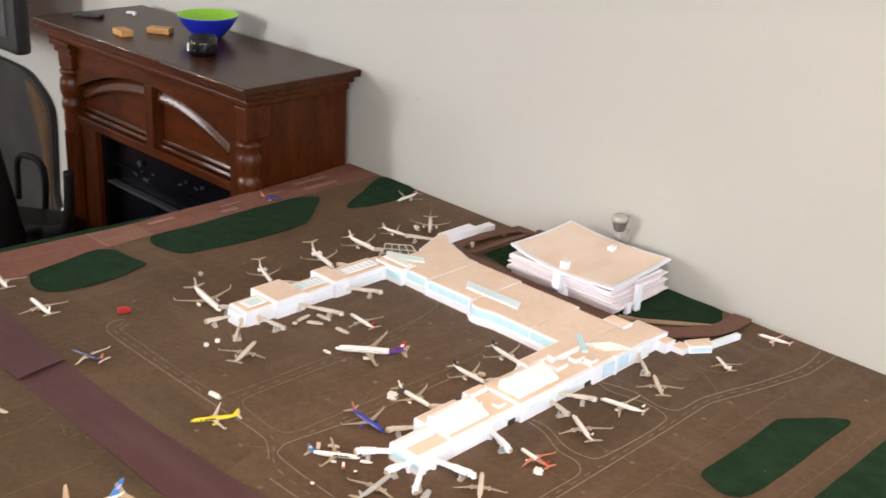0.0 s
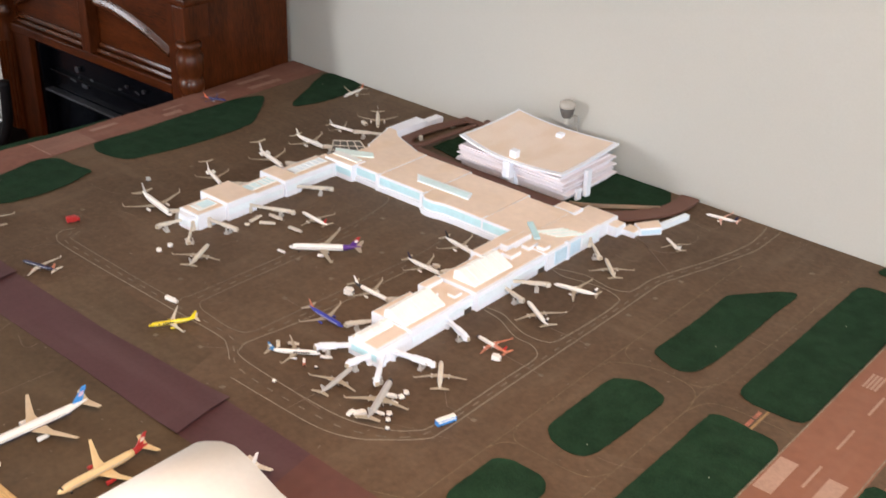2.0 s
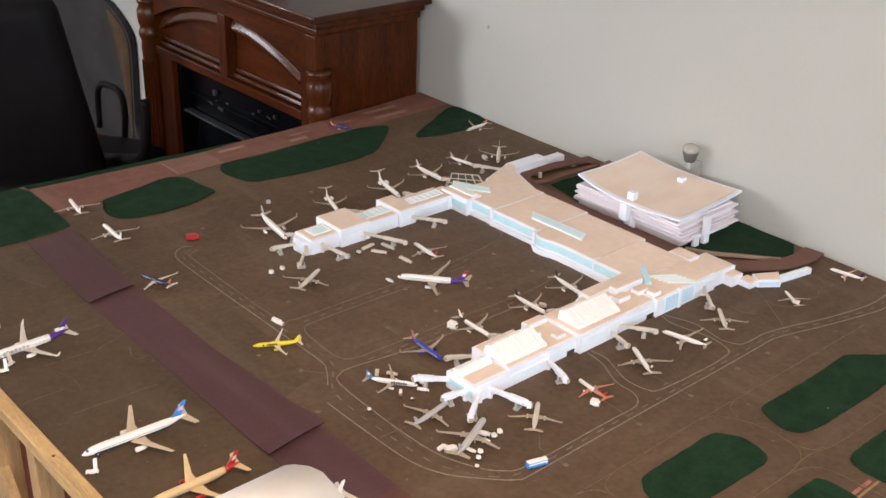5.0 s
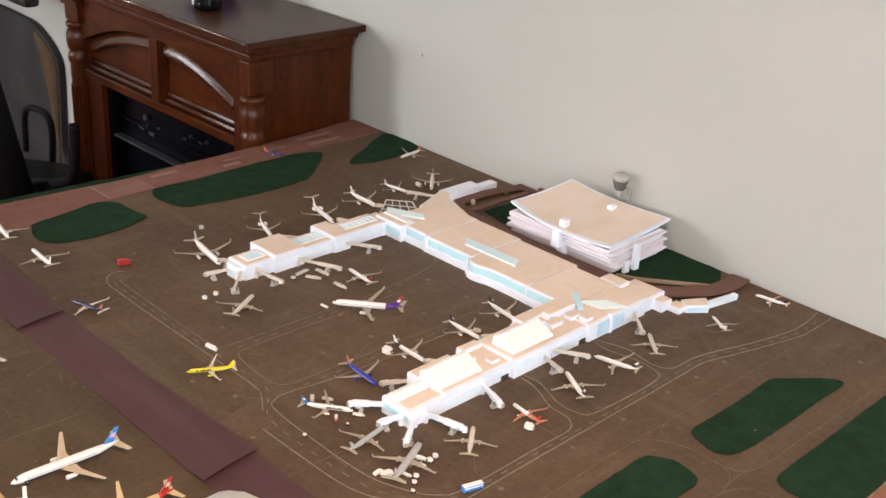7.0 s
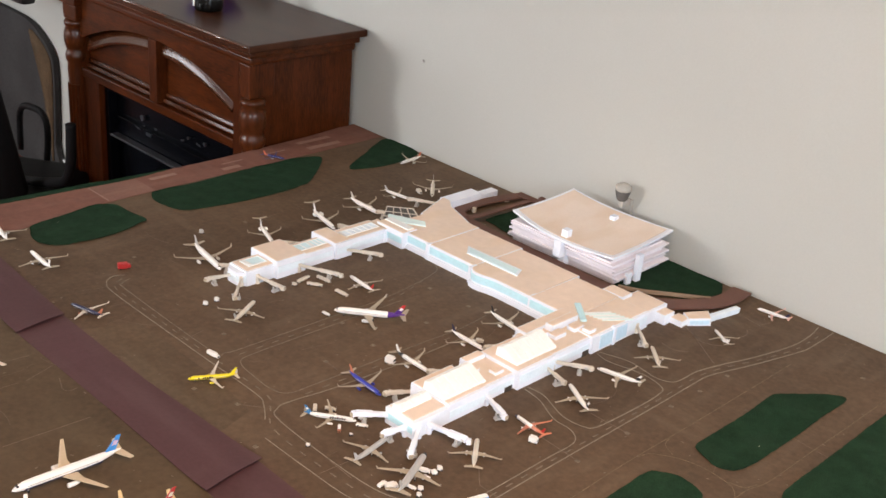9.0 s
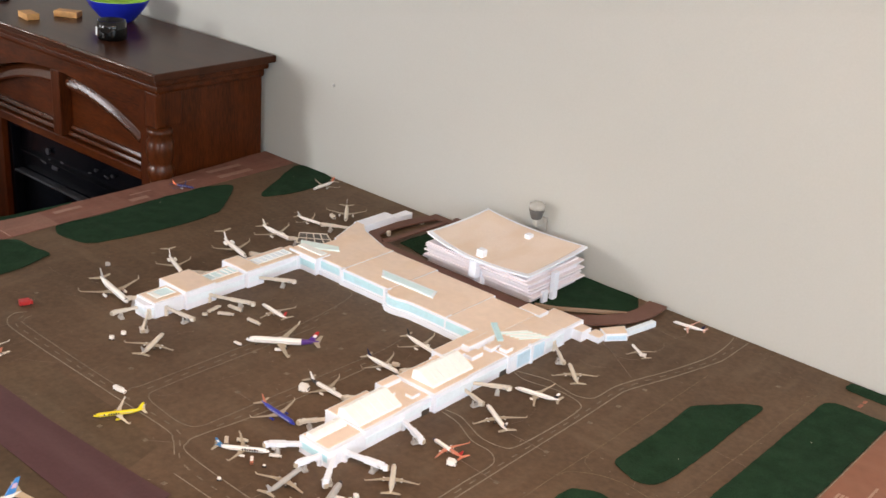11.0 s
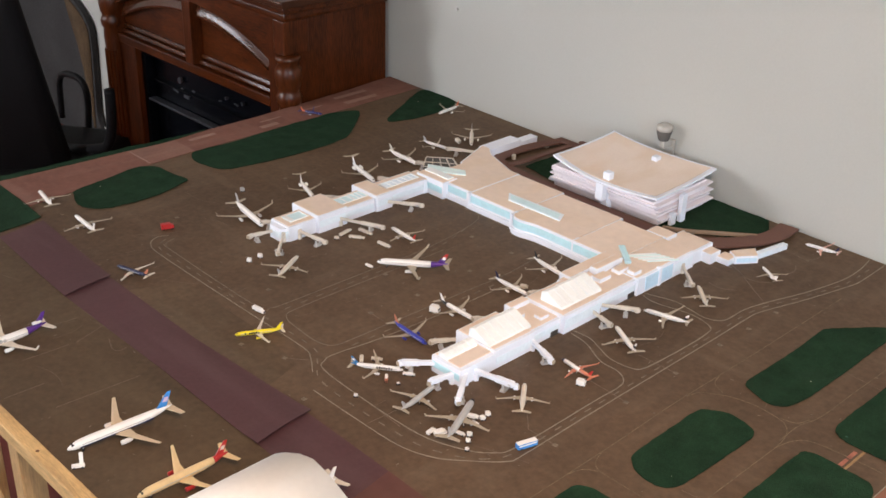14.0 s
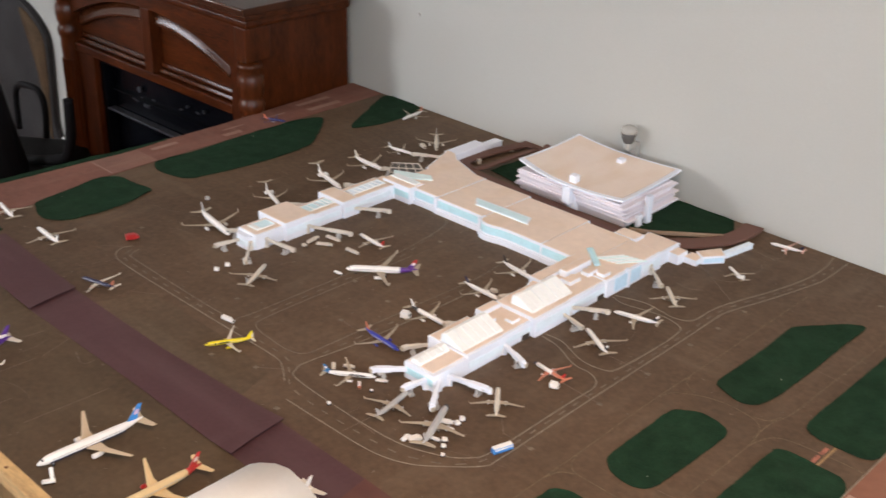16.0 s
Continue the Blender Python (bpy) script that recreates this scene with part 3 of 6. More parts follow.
# plum strip of overlapping sheets
def strip(x0, x1, y0a, y1a, y0b, y1b, up, curl, m, note):
    """A paper sheet whose far end in x may curl up a little."""
    bm = bmesh.new()
    n = 16
    rows = []
    for i in range(n + 1):
        t = i / n
        x = x0 + (x1 - x0) * t
        lift = up + curl * max(0.0, (t - 0.75) / 0.25) ** 2
        row = []
        for j in range(5):
            v = j / 4
            y = (y0a + (y0b - y0a) * t) * (1 - v) + (y1a + (y1b - y1a) * t) * v
            z = TZ + 0.0001 + lift * (1.0 if curl == 0 else 0.45 + 0.55 * math.sin(math.pi * (0.2 + 0.7 * v)))
            row.append((bm.verts.new((x - 0.016 * v, y, z)), bm.verts.new((x - 0.016 * v, y, z + 0.0006))))
        rows.append(row)
    for p, q in zip(rows, rows[1:]):
        for j in range(4):
            bm.faces.new((p[j][1], q[j][1], q[j + 1][1], p[j + 1][1]))
            bm.faces.new((p[j][0], p[j + 1][0], q[j + 1][0], q[j][0]))
        for j in (0, 4):
            bm.faces.new((p[j][0], q[j][0], q[j][1], p[j][1]))
    for row in (rows[0], rows[-1]):
        for j in range(4):
            bm.faces.new((row[j][0], row[j][1], row[j + 1][1], row[j + 1][0]))
    bmesh.ops.recalc_face_normals(bm, faces=bm.faces[:])
    single("paper_strip", bm, m, note, "paper strip", "plum paper strips")


PLUM = "plum-brown paper strip lying across the tarmac"
strip(0.262, 0.556, -1.200, -1.104, -1.217, -1.122, 0.0014, 0.0042, M_PURPLE, "plum-brown paper strip with a lifted end")
strip(0.545, 0.850, -1.215, -1.1235, -1.214, -1.126, 0.0002, 0.0, M_PURPLE, PLUM)
strip(0.838, 1.120, -1.214, -1.126, -1.219, -1.113, 0.0014, 0.0060, M_PURPLE, "plum-brown paper strip with a curled lifted end")
strip(1.095, 1.310, -1.216, -1.118, -1.219, -1.121, 0.0002, 0.0, M_PURPLE, PLUM)
strip(1.300, 1.492, -1.219, -1.121, -1.222, -1.126, 0.0010, 0.0016, M_PLUMR, "reddish plum paper strip with a lifted end")
strip(1.486, 1.754, -1.222, -1.130, -1.224, -1.132, 0.0002, 0.0, M_PLUMR, "reddish plum paper strip reaching the red runway")

# taxi lines drawn on the tarmac
LZ = TZ


def taxi(pts, w=0.0017, curve=True, name="taxi_line"):
    faint = max(x for x, y in pts) < 1.0
    part(name, ribbon(smooth_line(pts) if curve else pts, w, LZ, LZ + 0.0003), M_SCRATCH if w < 0.0015 else M_LINEF if faint else M_LINE, tarmac)


def dashes(pts, w=0.0022, on=0.014, off=0.02):
    P = [Vector(p) for p in smooth_line(pts, 10)]
    bm, d, start = bmesh.new(), 0.0, None
    for a, b in zip(P, P[1:]):
        n = max(1, int((b - a).length / 0.002))
        for i in range(n):
            q = a + (b - a) * i / n
            lit = (d % (on + off)) < on
            if lit and start is None:
                start = q
            if not lit and start is not None:
                ribbon([tuple(start), tuple(q)], w, LZ, LZ + 0.0003, bm)
                start = None
            d += (b - a).length / n
    ob = part("dashes", bm, M_LINEF, tarmac)
    ob["kind"] = "stuff"


RING = [(1.245, -1.072), (1.30, -1.055), (1.34, -1.023), (1.376, -0.985), (1.381, -0.955), (1.380, -0.80), (1.380, -0.49), (1.379, -0.40), (1.382, -0.354), (1.411, -0.255), (1.438, -0.148), (1.443, -0.111), (1.442, -0.02)]
taxi([(0.46, -0.955), (0.452, -0.975), (0.47, -1.0), (0.53, -1.010), (0.80, -1.012), (0.95, -1.012), (0.985, -1.022), (1.02, -1.045)])
taxi([(0.478, -0.955), (0.488, -0.978), (0.52, -0.985), (0.79, -0.990), (0.815, -0.975), (0.82, -0.93), (0.822, -0.75), (0.824, -0.62), (0.805, -0.48), (0.78, -0.437), (0.72, -0.425)])
taxi([(0.85, -0.60), (0.848, -0.75), (0.846, -0.93), (0.856, -0.973), (0.91, -0.983), (0.955, -0.984), (0.981, -0.970), (0.986, -0.92), (0.992, -0.70), (0.996, -0.58), (0.985, -0.48)])
taxi([(1.024, -0.60), (1.022, -0.76), (1.014, -0.90), (1.003, -0.98), (1.006, -1.01), (1.04, -1.030), (1.23, -1.034), (1.309, -1.014), (1.350, -0.985), (1.363, -0.945), (1.363, -0.78), (1.364, -0.725), (1.357, -0.702), (1.335, -0.688), (1.298, -0.685), (1.249, -0.661), (1.21, -0.654)])
taxi([(1.06, -1.075), (1.15, -1.075)] + RING)
taxi([(1.208, -0.645), (1.24, -0.643), (1.271, -0.655), (1.305, -0.668), (1.343, -0.665), (1.358, -0.645), (1.363, -0.551), (1.362, -0.488), (1.352, -0.461), (1.305, -0.451), (1.240, -0.464), (1.208, -0.457)])
taxi([(1.208, -0.450), (1.261, -0.434), (1.297, -0.438), (1.330, -0.442), (1.356, -0.425), (1.359, -0.366), (1.372, -0.311), (1.397, -0.231), (1.418, -0.135), (1.419, -0.07), (1.412, -0.022)])
taxi([(1.243, -0.234), (1.272, -0.249), (1.362, -0.314)], 0.0014, False)
taxi([(1.272, -0.249), (1.293, -0.262), (1.316, -0.259), (1.337, -0.242)], 0.0014)
taxi([(1.259, -0.328), (1.287, -0.332), (1.309, -0.317)], 0.0014)
taxi([(1.338, -0.197), (1.340, -0.168), (1.330, -0.148)], 0.0014)
taxi([(1.300, -0.106), (1.328, -0.111), (1.342, -0.09), (1.337, -0.058)], 0.0014)
dashes([(0.47, -0.968), (0.49, -0.995), (0.55, -0.999), (0.80, -1.001), (0.96, -1.000), (1.0, -1.02), (1.06, -1.053), (1.24, -1.053), (1.31, -1.034), (1.355, -1.00), (1.371, -0.95), (1.3715, -0.80), (1.3715, -0.49), (1.370, -0.38), (1.380, -0.32), (1.404, -0.243), (1.429, -0.14), (1.430, -0.03)])
dashes([(0.834, -0.96), (0.836, -0.76), (0.838, -0.62), (0.80, -0.46)])
dashes([(1.0, -0.95), (1.006, -0.77), (1.01, -0.6)])
taxi([(1.315, -0.877), (1.345, -0.907), (1.394, -0.907)], 0.0014, False)
taxi([(1.319, -0.741), (1.392, -0.746)], 0.0014, False)
taxi([(1.327, -0.624), (1.397, -0.624)], 0.0014, False)
taxi([(0.959, -1.053), (0.990, -1.028)], 0.0014, False)
taxi([(0.940, -0.859), (0.975, -0.861)], 0.0014, False)
for pts in ([(0.848, -1.382), (0.851, -1.315), (0.854, -1.247)], [(0.777, -1.427), (0.778, -1.365)], [(0.726, -1.229), (0.756, -1.240), (0.769, -1.235), (0.768, -1.221)],
            [(0.702, -1.273), (0.683, -1.218)], [(1.180, -1.068), (1.183, -1.017)], [(1.156, -1.036), (1.217, -1.040)], [(0.627, -1.279), (0.632, -1.232)], [(0.697, -1.361), (0.700, -1.285)]):
    part("worn_line", ribbon(smooth_line(pts), 0.0012, LZ, LZ + 0.00025), M_SCRATCH, tarmac, "worn guide line")
for x, y in ((0.940, -0.859), (1.396, -0.907), (1.397, -0.747), (1.399, -0.624), (1.397, -0.499), (1.400, -0.418), (1.401, -0.334), (1.56, -0.139), (1.07, -1.10), (0.959, -1.053), (0.76, -0.94), (0.88, -1.08), (0.943, -0.624), (0.845, -0.519), (0.944, -0.513), (0.947, -0.757), (0.852, -0.748), (0.40, -0.90), (0.38, -0.62), (0.37, -0.42)):
    mark(tarmac, [(x - 0.0035, y - 0.004), (x + 0.004, y - 0.003), (x + 0.0035, y + 0.004), (x - 0.004, y + 0.003)], M_LINEF, "stand_mark", TZ)

# rubbed yellow centre lines of the taxiways between the felt islands
def centre(pts, curve=True):
    part("centre_line", ribbon(smooth_line(pts) if curve else pts, 0.0015, LZ, LZ + 0.00025), M_YFAINT, tarmac)


centre([(1.449, -1.38), (1.450, -0.90), (1.447, -0.70), (1.450, -0.50), (1.452, -0.20)])
centre([(1.607, -1.38), (1.609, -0.757), (1.609, -0.677), (1.604, -0.641), (1.589, -0.618), (1.565, -0.610), (1.528, -0.608), (1.492, -0.617), (1.461, -0.636)])
centre([(1.604, -0.660), (1.604, -0.605), (1.614, -0.560), (1.616, -0.45), (1.620, -0.28), (1.622, -0.10)])
centre([(1.609, -0.680), (1.618, -0.645), (1.640, -0.626), (1.70, -0.620), (1.755, -0.620)])
centre([(1.450, -0.870), (1.458, -0.893), (1.472, -0.905), (1.500, -0.907), (1.56, -0.907), (1.590, -0.900), (1.607, -0.875)])
centre([(1.450, -0.945), (1.458, -0.920), (1.475, -0.908)])
centre([(1.449, -0.665), (1.455, -0.642), (1.470, -0.630)])
centre([(1.450, -0.580), (1.457, -0.602), (1.480, -0.616)])
centre([(1.607, -0.58), (1.598, -0.602), (1.575, -0.609)])
centre([(1.30, -1.20), (1.38, -1.13), (1.440, -1.10)])

# chalk dust, lint and paper crumbs on the tarmac
bm = bmesh.new()
for _ in range(420):
    x, y = random.uniform(0.15, 1.74), random.uniform(-1.42, -0.03)
    a, q = random.uniform(0, 3.1), random.choice((0.0005, 0.0007, 0.0009, 0.0013))
    u = Vector((math.cos(a), math.sin(a))) * q * random.uniform(1.0, 2.6)
    ribbon([(x - u.x, y - u.y), (x + u.x, y + u.y)], q, TZ + 0.0001, TZ + 0.0005, bm)
ob = part("crumbs", bm, M_LINEF, tarmac, "pale dust and paper crumbs")
ob["kind"] = "stuff"
# faint scratches
bm = bmesh.new()
for _ in range(70):
    x, y, a, q = random.uniform(0.3, 1.7), random.uniform(-1.40, -0.05), random.choice((0.15, 1.4, 0.5, 1.75)) + random.uniform(-0.25, 0.25), random.uniform(0.012, 0.045)
    c = random.uniform(-0.25, 0.25) * q
    u = Vector((math.cos(a), math.sin(a)))
    n2 = Vector((-u.y, u.x))
    pts = [Vector((x, y)) + u * q * k + n2 * c * (1 - k * k) for k in (-1, -0.5, 0, 0.5, 1)]
    ribbon([tuple(p) for p in pts], 0.0006, TZ + 0.0001, TZ + 0.00022, bm)
ob = part("scratches", bm, M_SCRATCH, tarmac, "faint pale scratches")
ob["kind"] = "stuff"

# ---- terminal ----
terminal = thing("terminal_building", "white foamboard airport terminal with cream roofs and cyan glazing", "model building")


def block(x0, x1, y0, y1, h, sides="", roof=True, name="block", lo=0.34, hi=0.70, rim=0.0022, plinth=False):
    """A foamboard volume with a card roof and window bands on the named sides (n s e w); rim: one width, or west, east, south and north."""
    z1 = TZ + h
    rw, re, rs, rn = rim if isinstance(rim, tuple) else (rim,) * 4
    b = part(name, boxed(x0, x1, y0, y1, TZ, z1, 0.0008), M_FOAM, terminal)
    if roof:
        part("roof", boxed(x0 + rw, x1 - re, y0 + rs, y1 - rn, z1 - 0.001, z1 + 0.0010), M_ROOF, b, "cream card roof")
    a, c = TZ + h * lo, TZ + h * hi
    e = 0.0009
    for s in sides:
        q = {"n": (x0 + 0.003, x1 - 0.003, y1 - 0.001, y1 + e), "s": (x0 + 0.003, x1 - 0.003, y0 - e, y0 + 0.001), "e": (x1 - 0.001, x1 + e, y0 + 0.003, y1 - 0.003), "w": (x0 - e, x0 + 0.001, y0 + 0.003, y1 - 0.003)}[s]
        # sides other than south take the whitened copy, stronger light put into colour
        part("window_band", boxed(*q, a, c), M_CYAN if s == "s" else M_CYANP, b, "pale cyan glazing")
    if plinth:
        part("plinth", boxed(x0, x1, y0 - 0.006, y0 - 0.0001, TZ, TZ + 0.010, 0.0008), M_FOAM, b)
    return b


def glazed_roof(x0, x1, y0, y1, z, n, m, rib=0.0022):
    """A low roof light: a tinted pane under white ribs that run across it."""
    b = part("roof_light", boxed(x0, x1, y0, y1, z, z + 0.0016), m, terminal, "pale cyan roof light")
    for k in range(n + 1):
        y = y0 + (y1 - y0 - rib) * k / n
        part("glazing_bar", boxed(x0 - 0.0006, x1 + 0.0006, y, y + rib, z + 0.0004, z + 0.0028, 0.0004), M_SKY, b)
    for x in (x0 - 0.001, x1 - 0.001):
        part("glazing_bar", boxed(x, x + 0.002, y0 - 0.0008, y1 + 0.0008, z + 0.0003, z + 0.0025, 0.0004), M_SKY, b)
    return b


def ramp_skylight(x0, x1, y0, y1, z, h, n, ridge=0.26):
    """A lean-to of frosted panes that falls from a ridge towards the east, with a tinted gable at its end."""
    xr = x0 + (x1 - x0) * ridge
    b = part("skylight", boxed(x0 + 0.001, xr + 0.004, y0 + 0.0012, y1 - 0.0012, z, z + h * 0.55, 0.0006), M_SKY, terminal, "frosted lean-to skylight")
    for k in range(n):
        p, q = y0 + (y1 - y0) * k / n + 0.0005, y0 + (y1 - y0) * (k + 1) / n - 0.0005
        up = random.uniform(-0.0008, 0.0008)
        bm = bmesh.new()
        prof = [(x0, z), (x0 + 0.002, z + h * 0.80 + up), (xr, z + h + up), (x1 - 0.002, z + 0.0035 + up), (x1, z)]
        ends = [[bm.verts.new((x, y, w)) for x, w in prof] for y in (p, q)]
        for i in range(len(prof)):
            j = (i + 1) % len(prof)
            bm.faces.new((ends[0][i], ends[0][j], ends[1][j], ends[1][i]))
        bm.faces.new(ends[0])
        bm.faces.new(ends[1][::-1])
        bmesh.ops.recalc_face_normals(bm, faces=bm.faces[:])
        part("pane", bm, M_FROST, b)
        if k:
            y = p - 0.0008
            bar = bmesh.new()
            prism([(xr, y - 0.0005), (x1 - 0.002, y - 0.0005), (x1 - 0.002, y + 0.0005), (xr, y + 0.0005)], 0.0, 0.0012, bar)
            for v in bar.verts:
                v.co.z += z + 0.0035 + (h - 0.0035) * (x1 - 0.002 - v.co.x) / (x1 - 0.002 - xr)
            part("glazing_bar", bar, M_SKY, b)
    bm = bmesh.new()
    for y, w in ((y0 - 0.0008, 0.0),):
        vs = [[bm.verts.new((x, yy, zz)) for x, zz in ((x0 + 0.003, z + 0.002), (x0 + 0.004, z + h * 0.72), (xr, z + h * 0.88), (x1 - 0.012, z + h * 0.36), (x1 - 0.010, z + 0.002))] for yy in (y, y + 0.0012)]
        for i in range(5):
            bm.faces.new((vs[0][i], vs[0][(i + 1) % 5], vs[1][(i + 1) % 5], vs[1][i]))
        bm.faces.new(vs[0])
        bm.faces.new(vs[1][::-1])
    bmesh.ops.recalc_face_normals(bm, faces=bm.faces[:])
    part("gable", bm, M_CYANP, b, "pale cyan gable")
    return b


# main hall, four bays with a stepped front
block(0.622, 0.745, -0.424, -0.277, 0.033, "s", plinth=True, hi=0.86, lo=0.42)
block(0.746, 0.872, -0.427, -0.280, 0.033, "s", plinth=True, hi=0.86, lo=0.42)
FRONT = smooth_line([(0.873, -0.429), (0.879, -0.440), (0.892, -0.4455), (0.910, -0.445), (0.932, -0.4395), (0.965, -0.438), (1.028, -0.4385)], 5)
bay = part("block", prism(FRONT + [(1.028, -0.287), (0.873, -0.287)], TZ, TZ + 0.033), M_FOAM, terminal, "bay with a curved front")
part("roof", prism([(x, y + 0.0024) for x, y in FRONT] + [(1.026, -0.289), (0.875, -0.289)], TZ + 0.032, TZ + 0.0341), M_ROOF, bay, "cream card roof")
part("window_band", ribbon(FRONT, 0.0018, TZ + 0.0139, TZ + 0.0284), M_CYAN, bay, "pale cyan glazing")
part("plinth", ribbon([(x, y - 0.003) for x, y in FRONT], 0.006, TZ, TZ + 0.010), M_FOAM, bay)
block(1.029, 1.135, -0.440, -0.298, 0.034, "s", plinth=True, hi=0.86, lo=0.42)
for x, w in ((0.7455, 0.0035), (0.8725, 0.0035), (1.0285, 0.0022)):
    part("pier", boxed(x - w, x + w, -0.4335 if x < 0.8 else -0.4400, -0.420, TZ, TZ + 0.0345, 0.0006), M_FOAM, terminal, "white upright between the bays")
part("roof_light", prism([(0.802, -0.371), (0.824, -0.397), (0.957, -0.394), (0.944, -0.366)], TZ + 0.033, TZ + 0.0362), M_CYANP, terminal, "long pale roof light")
part("window_band", prism([(0.812, -0.376), (0.829, -0.394), (0.950, -0.3915), (0.940, -0.371)], TZ + 0.0362, TZ + 0.0368), M_CYANL, terminal, "pale cyan glazing")
# far head of the hall and its wing
bm = prism([(0.572, -0.214), (0.598, -0.214), (0.626, -0.238), (0.716, -0.274), (0.735, -0.300), (0.668, -0.352), (0.612, -0.322)], TZ, TZ + 0.031)
b = part("block", bm, M_FOAM, terminal)
part("roof", prism([(0.576, -0.217), (0.597, -0.217), (0.625, -0.241), (0.713, -0.276), (0.730, -0.299), (0.667, -0.348), (0.614, -0.319)], TZ + 0.030, TZ + 0.032), M_ROOF, b, "cream card roof")
TL, TR, BR, BL = Vector((0.536, -0.352)), Vector((0.580, -0.314)), Vector((0.634, -0.345)), Vector((0.572, -0.394))
part("canopy_floor", prism([tuple(p) for p in (TL, TR, BR, BL)][::-1], TZ, TZ + 0.027), M_DARKP, terminal, "dark canopy panels")
for k in range(5):
    p, q = TL.lerp(TR, k / 4), BL.lerp(BR, k / 4)
    part("canopy_bar", ribbon([tuple(p), tuple(q)], 0.0020, TZ + 0.027, TZ + 0.0290), M_BRIDGE, terminal)
for k in (0.0, 0.52, 1.0):
    p, q = TL.lerp(BL, k), TR.lerp(BR, k)
    part("canopy_bar", ribbon([tuple(p), tuple(q)], 0.0018, TZ + 0.027, TZ + 0.0286), M_BRIDGE, terminal)
part("window_band", prism([(0.585, -0.394), (0.609, -0.418), (0.679, -0.372), (0.662, -0.358)], TZ, TZ + 0.0375), M_MINT, terminal, "whitish mint glazing")
block(0.562, 0.596, -0.213, -0.110, 0.026, "w", roof=False)
block(0.570, 0.592, -0.109, -0.048, 0.018, "", roof=False)
b = block(0.600, 0.680, -0.440, -0.398, 0.036, "s")
part("window_band", boxed(0.604, 0.676, -0.4215, -0.404, TZ + 0.036, TZ + 0.0395, 0.001), M_SKY, b)
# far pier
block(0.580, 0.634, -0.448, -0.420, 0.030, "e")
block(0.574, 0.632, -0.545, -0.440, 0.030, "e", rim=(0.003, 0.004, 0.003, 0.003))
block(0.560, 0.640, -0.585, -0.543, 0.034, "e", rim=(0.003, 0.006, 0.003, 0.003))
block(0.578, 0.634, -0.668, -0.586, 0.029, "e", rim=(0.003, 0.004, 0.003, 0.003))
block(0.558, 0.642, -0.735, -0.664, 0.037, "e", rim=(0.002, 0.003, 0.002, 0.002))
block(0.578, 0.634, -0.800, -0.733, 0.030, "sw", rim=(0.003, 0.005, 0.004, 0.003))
part("block", prism([(0.575, -0.792), (0.590, -0.812), (0.620, -0.812), (0.632, -0.798), (0.632, -0.792)], TZ, TZ + 0.027), M_FOAM, terminal)
part("window_band", prism([(0.5905, -0.8135), (0.6200, -0.8135), (0.6330, -0.7995), (0.6320, -0.7985), (0.6195, -0.8125), (0.5905, -0.8125)], TZ + 0.008, TZ + 0.020), M_CYANP, terminal, "pale cyan glazing")
glazed_roof(0.592, 0.616, -0.538, -0.449, TZ + 0.0308, 6, M_CYANP)
glazed_roof(0.590, 0.617, -0.660, -0.625, TZ + 0.0298, 2, M_CYANL, 0.0015)
glazed_roof(0.590, 0.617, -0.622, -0.590, TZ + 0.0298, 3, M_CYANL)
glazed_roof(0.590, 0.618, -0.784, -0.742, TZ + 0.0308, 1, M_CYANL, 0.0015)
part("roof_light", boxed(0.592, 0.615, -0.782, -0.774, TZ + 0.0318, TZ + 0.0336), M_SKY, terminal, "frosted pane")
# near pier
EAST = (0.0025, 0.0060, 0.0030, 0.0025)
block(1.128, 1.205, -0.470, -0.300, 0.033, "", rim=EAST)
for y0, y1 in ((-0.448, -0.411), (-0.403, -0.368)):
    part("window_band", boxed(1.204, 1.2062, y0, y1, TZ + 0.005, TZ + 0.0305), M_CYANB, terminal, "blue glazing")
part("pier", boxed(1.199, 1.2085, -0.4105, -0.4035, TZ, TZ + 0.0365, 0.0008), M_FOAM, terminal, "white upright")
part("window_band", boxed(1.204, 1.2058, -0.362, -0.305, TZ + 0.010, TZ + 0.026), M_CYANP, terminal, "pale cyan glazing")
block(1.130, 1.200, -0.300, -0.232, 0.027, "", roof=True, rim=(0.003, 0.005, 0.003, 0.003))
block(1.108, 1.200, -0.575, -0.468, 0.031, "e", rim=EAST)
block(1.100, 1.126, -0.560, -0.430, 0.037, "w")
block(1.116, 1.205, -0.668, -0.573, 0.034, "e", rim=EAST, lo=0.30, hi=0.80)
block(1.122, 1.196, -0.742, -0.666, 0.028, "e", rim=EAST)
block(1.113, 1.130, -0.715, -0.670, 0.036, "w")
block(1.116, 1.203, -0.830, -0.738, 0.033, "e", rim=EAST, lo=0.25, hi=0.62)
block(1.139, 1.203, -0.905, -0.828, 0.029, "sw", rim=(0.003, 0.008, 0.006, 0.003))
ramp_skylight(1.141, 1.190, -0.828, -0.732, TZ + 0.0335, 0.019, 6)
ramp_skylight(1.140, 1.189, -0.656, -0.552, TZ + 0.0345, 0.020, 6)
ramp_skylight(1.147, 1.169, -0.900, -0.834, TZ + 0.0295, 0.008, 5, 0.5)
# no openings are cut: dark panels give the shade inside the road portals
for x, y in ((1.196, -0.690), (1.200, -0.490)):
    part("portal", boxed(x - 0.0005, x + 0.0014, y, y + 0.017, TZ, TZ + 0.010), M_DARKP, terminal, "dark panel for the shade inside a road portal")
block(1.150, 1.164, -0.733, -0.720, 0.042, "", roof=True, name="roof_unit", rim=0.001)
block(1.166, 1.182, -0.700, -0.680, 0.034, "", roof=True, name="roof_unit", rim=0.001)
